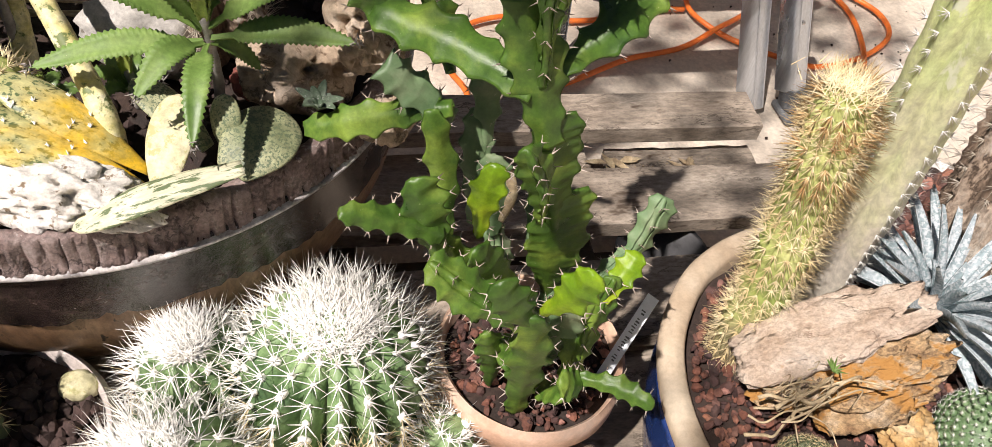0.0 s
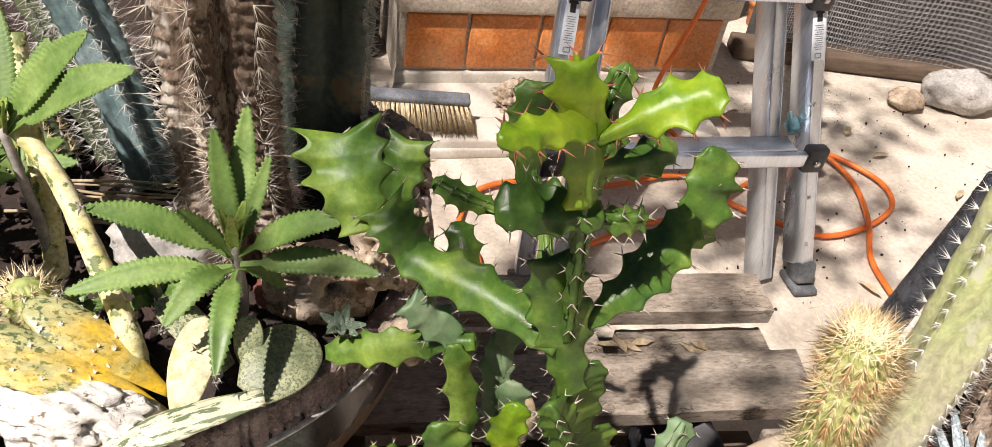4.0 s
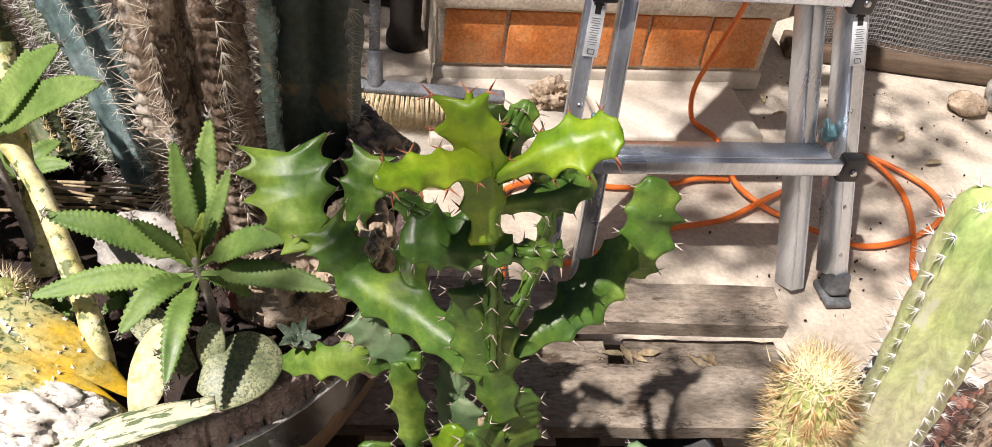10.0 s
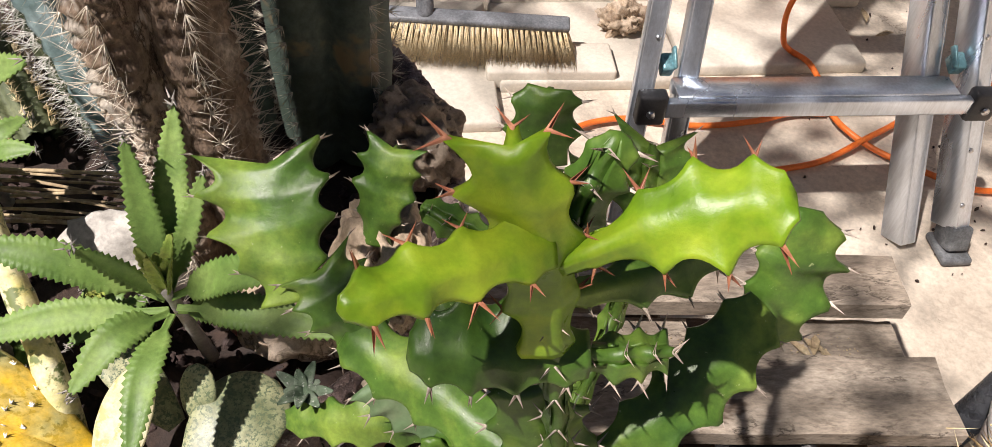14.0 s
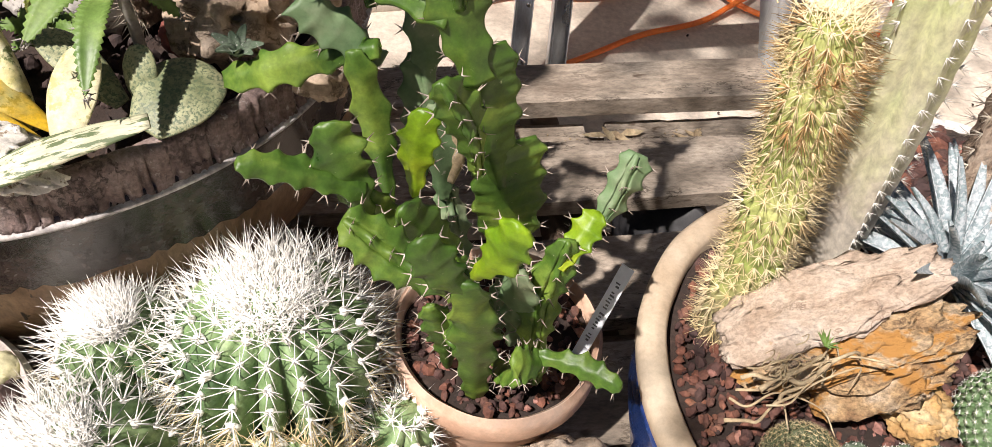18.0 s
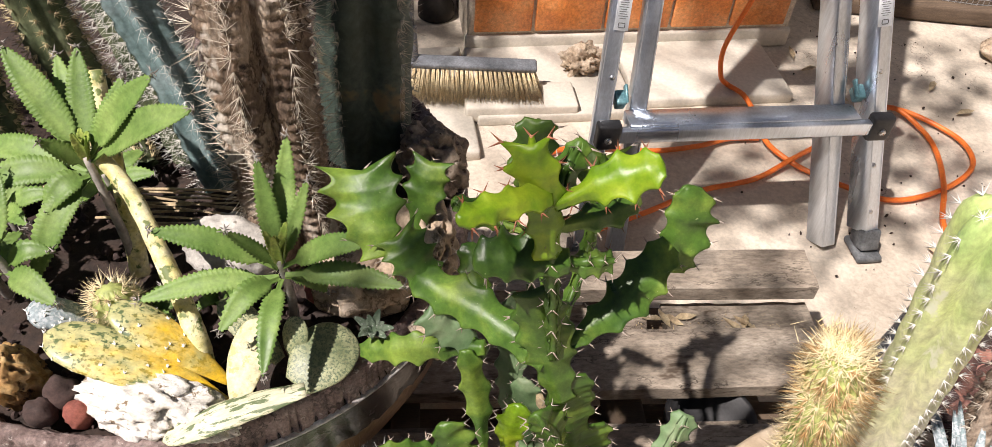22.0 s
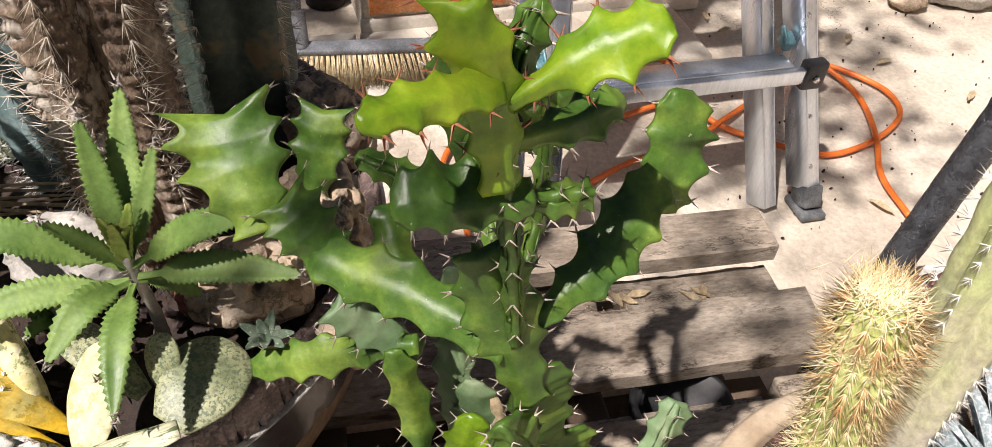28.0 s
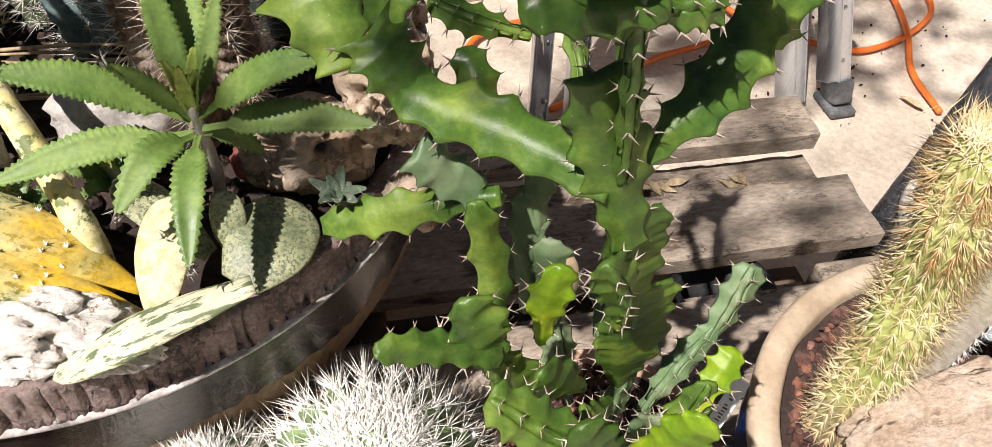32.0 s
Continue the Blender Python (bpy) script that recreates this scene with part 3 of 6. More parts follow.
# soil-dark sheet over the floor in place of the deep shade behind the bowl
bed = bmesh.new()
bmesh.ops.create_grid(bed, x_segments=70, y_segments=60, size=0.5)
for v in bed.verts:
    x, y = v.co.x + 0.5, v.co.y + 0.5
    ragged = 0.03 * noise.noise((y * 7, 3, 1))
    v.co = Vector((-1.95 + 1.45 * x + (ragged if x > 0.97 else 0), 1.10 + 1.14 * y, 0.008 + 0.010 * min(1, 8 * x * (1 - x)) * (1 + noise.noise((x * 20, y * 20, 5)))))
solid("planting_bed", bed, "soil", "dark sheet standing in for the shade behind the cactus bowl", "soil", kind="structure")
# added dark backdrop: fills in for the gloom behind the columns, blocks skylight
solid("wall_panel", block((1.5, 0.05, 1.7), pose(-1.02, 2.27, 0.85), 0.006), "dark_wall", "dark panel added to darken the view behind the columnar cacti", "wall", kind="structure")
solid("post", lathe([(0, 0), (0.05, 0), (0.05, 0.03), (0.042, 0.05), (0.042, 0.9), (0, 0.9)], (-0.27, 2.06, 0), 32), "dark_wall", "round black post standing beside the tiled step", "post")

# ---- wire mesh against grey sheeting ----
curb = solid("mesh_curb", block((1.7, 0.09, 0.05), pose(1.66, 2.375, 0.025, 0, 0, 1.5), 0.008, 2), "dark_wood", "weathered timber lying under the wire mesh", "timber", kind="structure")
MESH = pose(0.88, 2.315, 0.02, 0, 0, 1.5)
roll = thing("wire_mesh", (0.86, 2.27, 0), "grey galvanised wire mesh standing before grey sheeting", "wire mesh")
verts, faces = [], []


def wire_strip(a, b, w):
    i = len(verts)
    d = (b - a).normalized()
    s = d.cross(Vector((0, -1, 0))).normalized() * w
    t = Vector((0, -1, 0)) * w
    for p in (a, b):
        verts.extend(MESH @ q for q in (p + s, p + t, p - s, p - t))
    faces.extend((i + k, i + (k + 1) % 4, i + 4 + (k + 1) % 4, i + 4 + k) for k in range(4))


def bulge(x, z):
    return Vector((x, 0.05 * math.sin(x * 5 + z * 2) + 0.02 * math.sin(x * 13), z))


for layer, shift in ((0, 0.0), (1, 0.007)):
    for i in range(100):
        for k in range(6):
            wire_strip(bulge(i * 0.016 + shift, k * 0.15) + Vector((0, layer * 0.03, 0)), bulge(i * 0.016 + shift, k * 0.15 + 0.15) + Vector((0, layer * 0.03, 0)), 0.0011)
    for k in range(56):
        for i in range(16):
            wire_strip(bulge(i * 0.1, k * 0.016 + shift) + Vector((0, layer * 0.03, 0)), bulge(i * 0.1 + 0.1, k * 0.016 + shift) + Vector((0, layer * 0.03, 0)), 0.0011)
part("wire_net", raw(verts, faces), "wire", roll)
sheet = bmesh.new()
bmesh.ops.create_grid(sheet, x_segments=60, y_segments=20, size=0.5)
for v in sheet.verts:
    x, z = (v.co.x + 0.5) * 1.62, (v.co.y + 0.5) * 0.92
    v.co = MESH @ Vector((x, 0.13 + 0.03 * math.sin(x * 16 + 2 * math.sin(z * 3)) + 0.02 * noise.noise((x * 3, z * 3, 2)), z - 0.02))
part("sheeting", sheet, "tarp", roll, "creased grey sheeting behind the mesh")

# ---- pallet ----
U = Vector((math.cos(radians(9.8)), math.sin(radians(9.8)), 0))
V = Vector((-U.y, U.x, 0))
PAL = Matrix.Rotation(radians(9.8), 4, "Z")      # x along the boards
TOP = 0.278
pallet = thing("pallet", U * 0.1 + V * 0.5, "weathered grey wooden pallet stack carrying the plants", "pallet")


def board(a0, a1, b0, b1, z1, thick, material="wood", name="board", tilt=0.0, seed=0):
    bm = bmesh.new()
    bmesh.ops.create_grid(bm, x_segments=40, y_segments=5, size=0.5)
    top = list(bm.verts)
    geo = bmesh.ops.extrude_face_region(bm, geom=list(bm.faces))["geom"]
    low = {v for v in geo if isinstance(v, bmesh.types.BMVert)}
    for v in bm.verts:
        down = v in low
        x, y = v.co.x + 0.5, v.co.y + 0.5
        e = 0.0025 * noise.noise((x * 9, y * 3 + seed, seed * 3.1)) - 0.003 * max(0, abs(y - 0.5) * 2 - 0.7) * (0 if down else 1)
        endwear = 0.004 * noise.noise((y * 6, seed * 1.7, 4)) if x in (0.0, 1.0) else 0
        side = 0.002 * noise.noise((x * 14, seed, 8)) if y in (0.0, 1.0) else 0
        p = Vector((a0 + (a1 - a0) * x + endwear, b0 + (b1 - b0) * y + side, (z1 - thick if down else z1) + e + tilt * (y - 0.5)))
        v.co = PAL @ p
    bmesh.ops.recalc_face_normals(bm, faces=bm.faces)
    return part(name, bm, material, pallet, "", False)


board(-0.66, 0.652, 0.835, 0.914, TOP + 0.008, 0.028, seed=1)
board(-0.66, 0.656, 0.664, 0.766, TOP, 0.024, seed=2)
board(-0.66, 0.575, 0.492, 0.606, TOP, 0.024, seed=3)
board(-0.66, 0.620, 0.350, 0.464, TOP, 0.024, seed=4)
board(-0.62, 0.620, 0.195, 0.310, TOP, 0.024, seed=5)
board(-0.62, 0.620, 0.04, 0.15, TOP, 0.024, seed=6)
for a0, a1, b0, b1 in ((-0.6, 0.385, 0.772, 0.850), (0.415, 0.650, 0.760, 0.850), (-0.6, 0.55, 0.61, 0.64), (-0.6, 0.55, 0.40, 0.50), (-0.6, 0.55, 0.2, 0.3)):
    board(a0, a1, b0, b1, TOP - 0.046, 0.02, seed=b0 * 9 + a0)
part("stringer", block((0.09, 0.055, 0.06), PAL @ pose(0.612, 0.628, TOP - 0.060), 0.004), "wood", pallet)
# stringers and lower boards take a darker brown than the deck
for a in (-0.55, 0.02, 0.335):
    part("stringer", block((0.04, 0.89, 0.09), PAL @ pose(a, 0.485, TOP - 0.098), 0.004), "dark_wood", pallet)
for b in (0.1, 0.3, 0.5, 0.68, 0.87):
    board(-0.64, 0.62, b - 0.05, b + 0.05, 0.135, 0.02, "dark_wood", "lower_board", seed=b * 5)
for a in (-0.55, 0.02, 0.56):
    part("stringer", block((0.04, 0.89, 0.115), PAL @ pose(a, 0.485, 0.0575), 0.004), "dark_wood", pallet)
nursery = thing("plastic_pot", U * 0.44 + V * 0.637 + Vector((0, 0, 0.135)), "empty black plastic nursery pot under the pallet boards", "pot")
part("wall", lathe([(0, 0), (0.05, 0), (0.058, 0.10), (0.064, 0.10), (0.064, 0.112), (0.056, 0.112), (0.048, 0.006), (0, 0.006)], U * 0.44 + V * 0.637 + Vector((0, 0, 0.135)), 40), "black_plastic", nursery)

# ---- ladder ----
LAD = Matrix.Translation((0.171, 1.253, 0)) @ Matrix.Rotation(math.atan2(0.125, 0.531), 4, "Z")     # x along the rungs, y away
ladder = thing("stepladder", (0.43, 1.28, 0), "aluminium multi-position stepladder standing on the floor", "ladder")
WIDE, LEAN_BACK, FLARE, FIRST = 0.5455, 0.45, 0.12, 0.272
SET = 0.043      # how far the first rung stands behind the ladder's origin


def on_rail(side, z, inset=0.0, y=0.0):
    """A point of a rail at height z; the rails close in and lean away with height."""
    x = (0.0 if side < 0 else WIDE) - side * ((z - FIRST) * FLARE + inset)
    return Vector((x, SET + y + (z - FIRST) * LEAN_BACK, z))


def rail(side, z0, z1, depth, wide, name, inset=0.0, y=0.0):
    a, b = on_rail(side, z0, inset, y), on_rail(side, z1, inset * 0.7, y)
    d = b - a
    bm = bmesh.new()
    mid = Matrix.Translation((a + b) / 2) @ d.to_track_quat("Z", "Y").to_matrix().to_4x4()
    box(bm, (wide, depth, d.length), LAD @ mid, 0.003, 2)
    for s in (-1, 1):
        box(bm, (0.006, depth + 0.006, d.length - 0.002), LAD @ mid @ Matrix.Translation((s * wide * 0.42, -0.002, 0)), 0.002, 1)
    return part(name, bm, "aluminium", ladder)


for side in (-1, 1):
    rail(side, 0.045, 1.25, 0.050, 0.031, "outer_rail", 0.0, 0.012)
    rail(side, 0.004, 1.25, 0.046, 0.032, "inner_rail", 0.080, 0.036)
    p = on_rail(side, 0.0)
    foot = block((0.054, 0.072, 0.015), LAD @ pose(p.x, p.y + 0.012, 0.0075), 0.005, 2)
    box(foot, (0.040, 0.050, 0.046), LAD @ pose(p.x, p.y + 0.022, 0.034, -22), 0.005, 2)
    part("rubber_foot", foot, "rubber", ladder, "worn dark rubber foot")
for z in (FIRST, FIRST + 0.28, FIRST + 0.56, FIRST + 0.84):
    a, b = on_rail(-1, z), on_rail(1, z)
    wide, y, cx = b.x - a.x, a.y, (a.x + b.x) / 2
    rung = block((wide - 0.03, 0.016, 0.030), LAD @ pose(cx, y - 0.034, z), 0.003, 2)
    box(rung, (wide - 0.09, 0.045, 0.004), LAD @ pose(cx, y - 0.008, z + 0.017), 0.001)
    box(rung, (wide - 0.09, 0.018, 0.024), LAD @ pose(cx, y + 0.014, z + 0.004), 0.003)
    part("rung", rung, "aluminium", ladder)
    for side, p in ((-1, a), (1, b)):
        br = part("bracket", block((0.046, 0.026, 0.056), LAD @ pose(p.x - side * 0.004, y - 0.032, z), 0.006, 2), "black_plastic", ladder, "black plastic rung bracket")
        bm = bmesh.new()
        bmesh.ops.create_cone(bm, cap_ends=True, segments=16, radius1=0.0075, radius2=0.006, depth=0.005)
        for v in bm.verts:
            v.co = LAD @ pose(p.x - side * 0.002, y - 0.047, z - 0.004, 90, 0, 0) @ v.co
        part("rivet", bm, "screw", br)
for side in (-1, 1):
    p = on_rail(side, 0.487)
    place = LAD @ pose(p.x, p.y - 0.019, p.z) @ Matrix.Rotation(-side * math.atan(FLARE), 4, "Y") @ Matrix.Rotation(-math.atan(LEAN_BACK), 4, "X")
    plate = part("warning_label", block((0.027, 0.0012, 0.108), place, 0.0), "paper", ladder, "white paper label with black arrow", False)
    ink = raw([place @ Vector((px, -0.0014, pz)) for px, pz in ((-0.010, 0.033), (0.010, 0.033), (0, 0.050), (-0.0055, 0.033), (0.0055, 0.033), (0.0055, 0.018), (-0.0055, 0.018))], [(0, 1, 2), (3, 6, 5, 4)])
    part("arrow", ink, "ink", plate, "", False)
    lines = bmesh.new()
    for k in range(12):
        box(lines, ((0.017, 0.014, 0.018, 0.012)[k % 4], 0.0006, 0.0009), place @ pose(0, -0.0012, 0.011 - k * 0.0040))
    for side_x in (-0.006, 0.006):
        box(lines, (0.0012, 0.0006, 0.007), place @ pose(side_x, -0.0012, -0.045))
    for end_z in (-0.049, -0.041):
        box(lines, (0.011, 0.0006, 0.0012), place @ pose(0, -0.0012, end_z))
    part("print", lines, "rubber", plate, "", False)

for side in (-1, 1):
    p = on_rail(side, FIRST + 0.035, 0.030, 0.012)
    lock = block((0.020, 0.030, 0.026), LAD @ pose(p.x, p.y, p.z, 25, 0, 0), 0.004, 2)
    box(lock, (0.006, 0.036, 0.014), LAD @ pose(p.x - side * 0.010, p.y - 0.002, p.z + 0.014, 40, 0, 0), 0.002)
    part("lock", lock, "teal", ladder, "teal-painted metal lock tab")
for side in (-1, 1):
    for z in (0.10, 0.19, 0.36, 0.66, 0.78):
        p = on_rail(side, z)
        bm = bmesh.new()
        bmesh.ops.create_cone(bm, cap_ends=True, segments=12, radius1=0.0052, radius2=0.004, depth=0.004)
        for v in bm.verts:
            v.co = LAD @ pose(p.x, p.y + 0.012 - 0.029, p.z, 70, 0, 0) @ v.co
        part("rivet", bm, "screw", ladder)

# ---- orange cable ----
R = 0.0062
cord = thing("extension_cable", (0.6, 1.55, 0), "bright orange cable looped over the floor and up the ladder", "cable")
run = [(0.085, 1.20), (0.070, 1.28), (0.037, 1.335), (0.030, 1.40), (0.060, 1.49), (0.158, 1.545), (0.307, 1.56), (0.42, 1.595), (0.50, 1.635), (0.572, 1.655)]
part("floor_loop", tube([(x, y, R + 0.002 + 0.002 * (i % 3)) for i, (x, y) in enumerate(run)], R, 160, 10), "orange", cord)
drop = [(0.53, 1.62, 0.95), (0.52, 1.72, 0.62), (0.513, 1.79, 0.38), (0.492, 1.80, 0.27), (0.466, 1.80, 0.155), (0.474, 1.79, 0.085), (0.505, 1.825, 0.036), (0.545, 1.785, 0.034), (0.575, 1.70, 0.020)]
loop = [(0.582, 1.645), (0.608, 1.597), (0.661, 1.557), (0.738, 1.516), (0.847, 1.483), (0.973, 1.539), (1.07, 1.635), (1.074, 1.731), (1.00, 1.81), (0.925, 1.840), (0.862, 1.815), (0.83, 1.785)]
part("rising_run", tube(drop + [(x, y, R + 0.004 + 0.006 * (i in (0, 1, 11))) for i, (x, y) in enumerate(loop)], R, 260, 10), "orange", cord)
part("second_run", tube([(0.19, 1.28, R + 0.002), (0.30, 1.355, R + 0.002), (0.415, 1.44, R + 0.002), (0.544, 1.502, R + 0.003), (0.635, 1.575, R + 0.013), (0.72, 1.66, R + 0.004), (0.82, 1.77, R + 0.004), (0.92, 1.825, R + 0.016), (0.985, 1.76, R + 0.004), (0.998, 1.67, R + 0.004), (0.972, 1.535, R + 0.015), (0.945, 1.42, R + 0.003), (0.955, 1.30, R + 0.003)], R, 200, 10), "orange", cord)

# ---- broom ----
BR = pose(-0.165, 1.675, 0.02, 0, 0, 7)
broom = thing("push_broom", (-0.165, 1.66, 0), "push broom with straw-coloured bristles on the paving", "broom")
part("head", block((0.39, 0.036, 0.016), BR @ pose(0, 0.018, 0.078, 12), 0.005, 2), "broom_grey", broom, "grey broom head")
rng = random.Random(8)
rows = []
for i in range(34):
    for r in range(4):
        foot = Vector((-0.185 + i * 0.0112, 0.005 + r * 0.01, 0.068))
        for k in range(26):
            rows.append((BR @ (foot + Vector((rng.uniform(-0.003, 0.003), rng.uniform(-0.003, 0.003), 0))), BR.to_3x3() @ Vector((rng.uniform(-0.10, 0.10) + (i - 14) * 0.016, -0.98 + r * 0.10 + rng.uniform(-0.10, 0.10), -0.62)), 0.10 * rng.uniform(0.8, 1.0)))
part("bristle_brush", thorns(rows, 0.0011), "bristle", broom, "straw-coloured bristles")
part("socket", tube([BR @ Vector(p) for p in ((-0.105, 0.02, 0.075), (-0.107, 0.035, 0.11), (-0.11, 0.055, 0.15))], 0.018, 12, 16), "broom_grey", broom)
part("handle", tube([BR @ Vector(p) for p in ((-0.11, 0.05, 0.14), (-0.12, 0.16, 0.5), (-0.13, 0.24, 0.95))], 0.0125, 24, 14), "broom_grey", broom)

# ---- stones and litter on the floor ----
for size, at, mt, seed, lab in (((0.115, 0.080, 0.064), (1.475, 2.205, 0.048), "grey_rock", 3, "rough grey stone on the concrete floor"), ((0.052, 0.042, 0.032), (1.297, 2.155, 0.026), "tan_rock", 5, "smooth tan stone on the concrete floor")):
    solid("stone", rock(size, pose(*at), 4, 0.18, 0.1, seed), mt, lab, "stone", "stones on the floor")
solid("stone", rock((0.052, 0.036, 0.045), pose(0.138, 1.835, 0.045, 0, 20, 30), 5, 0.55, 0.45, 9), "tan_rock", "jagged tan stone beside the tiled step", "stone", "stones on the floor")
rng = random.Random(3)


def litter_spot(r):
    return (r.uniform(0.5, 1.5), r.uniform(1.2, 2.2), 0.002)


solid("floor_litter", pebbles(170, litter_spot, 0.0030, 7), "soil", "dark crumbs of soil and litter on the concrete", "litter", kind="stuff")
for k in range(9):
    x, y, a = rng.uniform(0.7, 1.4), rng.uniform(1.3, 2.2), rng.uniform(0, 360)
    bm = raw([pose(x, y, 0.006, 0, 0, a) @ Vector(p) for p in ((-0.03, 0, 0), (-0.01, 0.008, 0.006), (0.012, 0.007, 0.004), (0.03, 0, 0.002), (0.012, -0.007, 0.003), (-0.01, -0.008, 0.005), (-0.03, 0, -0.001), (0.0, 0.0, -0.002))], [(0, 1, 5), (1, 2, 4, 5), (2, 3, 4), (6, 7, 3), ])
    solid("dry_leaf", bm, "dry", "curled brown dry leaf on the concrete floor", "leaf", "dry leaves")

# ---- bottle on the ledge ----
bot = thing("spray_bottle", at_step(0.05, 0.12, 0.298).translation, "red and white plastic bottle on the tiled step", "bottle")
bc = at_step(0.05, 0.12, 0.298).translation
part("body", lathe([(0, 0), (0.034, 0), (0.04, 0.006), (0.04, 0.12), (0.03, 0.15), (0.014, 0.165), (0.014, 0.18), (0, 0.18)], bc, 40), "bottle_white", bot)
part("label", lathe([(0.0408, 0.022), (0.0412, 0.024), (0.0412, 0.11), (0.0408, 0.112)], bc, 40), "bottle_red", bot, "red label")
part("cap", lathe([(0, 0.178), (0.017, 0.178), (0.017, 0.205), (0, 0.205)], bc, 24), "bottle_white", bot)

far_pot = thing("clay_pot", (0.95, 2.58, 0), "small dark red clay pot on the floor by the mesh", "plant pot", "plant pots")
part("wall", lathe([(0, 0), (0.035, 0), (0.045, 0.07), (0.045, 0.078), (0.039, 0.078), (0.030, 0.01), (0, 0.01)], (0.95, 2.58, 0), 32), "clay_tile", far_pot)
part("rim", lathe([(0.044, 0.066), (0.051, 0.068), (0.051, 0.090), (0.044, 0.091), (0.041, 0.070)], (0.95, 2.58, 0), 32), "clay_tile", far_pot)


# ---- plant builders ----
VIEW = Vector((0.0, -0.62, 0.78))     # the wings mostly lie open to this side


def segment(plant, base, tip, right, left, third, skin, teeth=4, thorn="thorn", seed=0, roll=0.0, sweep=0.3, long=0.0085, ripple=0.0, slim=0.36, end=0.5, cut=0.33, sway=0.6):
    """One joint of the euphorbia: three thick concave wings along an axis, scalloped between toothed points with paired thorns.
    right, left, third: the reach of each wing; a negative third wing points away, sweep draws the outer edge
    forward into horns, slim and end are the widths at foot and tip, cut deepens the scallops, sway waves the wings."""
    rng = random.Random(seed)
    a, b = Vector(base), Vector(tip)
    axis = (b - a).normalized()
    side = axis.cross(VIEW)
    side = side.normalized() if side.length > 0.2 else axis.cross(Vector((1, 0, 0))).normalized()
    face = side.cross(axis).normalized()
    bend = rng.uniform(-0.06, 0.06) * (b - a).length
    n = teeth * 9 + 1
    line = spline([a - axis * 0.006, (a + b) / 2 + side * bend, b], n)
    lift = -14 if third > 0 else 3
    fan = [(lift, right), (180 - lift, left)]
    fan.insert(1 if third > 0 else 2, (90 if third > 0 else 270, abs(third)))
    fan = [(math.radians(roll + q + rng.uniform(-7, 7)), reach) for q, reach in fan]
    phase = [rng.uniform(-0.1, 0.1) + (0.45 if end < 0.8 else 0.0) for _ in fan]
    wave = [sway * rng.uniform(0.16, 0.36) * rng.choice((-1, 1)) for _ in fan]
    twist = rng.uniform(-0.25, 0.25)
    core0 = 0.11 * (right + left) / 2 + 0.0022
    outs = (0.10, 0.30, 0.55, 0.80, 0.95)
    ring = len(fan) * len(outs) * 2
    verts, faces, crest = [], [], []
    for i, p in enumerate(line):
        t = i / (n - 1)
        s = min(1.0, t / 0.6)
        env = slim + (1 - slim) * s * s * (3 - 2 * s)
        env *= 1 - (1 - end) * max(0.0, (t - 0.6) / 0.4) ** 2.2
        core = core0 * (0.85 + 0.3 * math.sin(math.pi * t)) * (1 - 0.45 * max(0.0, (t - 0.85) / 0.15) ** 2)
        for w, (angle, reach) in enumerate(fan):
            q = angle + twist * (t - 0.5)
            u = teeth * t + phase[w]
            point = 1 - abs(math.sin(math.pi * u))
            r = max(core * 1.1, reach * env * (0.72 + 0.10 * noise.noise(p * 28 + Vector((w, 5, seed % 13))) + (cut + 0.5 * cut * noise.noise(p * 40 + Vector((w * 3.1, seed % 17, 0)))) * point ** 1.2))
            d1 = side * math.cos(q) + face * math.sin(q)
            d2 = -side * math.sin(q) + face * math.cos(q)
            lean = wave[w] * math.sin(math.pi * u) + 0.22 * noise.noise(p * 30 + Vector((0, w, 2)))
            groove = ripple * math.sin(2 * math.pi * 2.2 * u + 3 * noise.noise(p * 40))

            def spot(f, half):
                out = core * 0.25 + (r - core * 0.25) * f
                return p + d1 * out + d2 * (half + lean * r * f * f + groove * f + 0.0006 * noise.noise(p * 110 + d1 * out * 90)) + axis * (sweep * t * t * out * f)
            for f in outs:
                verts.append(spot(f, -(core * (1 - f) ** 1.2 + 0.0012 + 0.0004 * point)))
            for f in reversed(outs):
                verts.append(spot(f, core * (1 - f) ** 1.2 + 0.0012 + 0.0004 * point))
            crest.append((spot(0.97, 0.0), (d1 + axis * sweep * 0.8).normalized(), d2))
    for i in range(n - 1):
        for k in range(ring):
            j = (k + 1) % ring
            faces.append((i * ring + k, i * ring + j, (i + 1) * ring + j, (i + 1) * ring + k))
    verts += [line[0], b + axis * 0.002]
    for k in range(ring):
        faces.append((len(verts) - 2, (k + 1) % ring, k))
        faces.append((len(verts) - 1, (n - 1) * ring + k, (n - 1) * ring + (k + 1) % ring))
    seg = part("segment", raw(verts, faces), skin, plant)
    for w, (angle, reach) in enumerate(fan):
        if reach < core0 * 1.3:
            continue
        for k in range(1, teeth + 2):
            i = int(round((k - phase[w]) / teeth * (n - 1)))
            if i > n + 2:
                continue
            i = min(n - 1, i)
            p, d1, d2 = crest[i * 3 + w]
            d3 = d1.cross(d2).normalized()
            m = Matrix((d2, d3, d1)).transposed().to_4x4() @ Matrix.Rotation(rng.uniform(-0.5, 0.5), 4, "Z")
            m = Matrix.Translation(p) @ m @ Matrix.Scale(long / 0.009 * rng.uniform(0.75, 1.15), 4)
            ob = new("thorn", rng.choice(THORNS[thorn]))
            under(ob, seg)
            ob.matrix_basis = m
    return seg


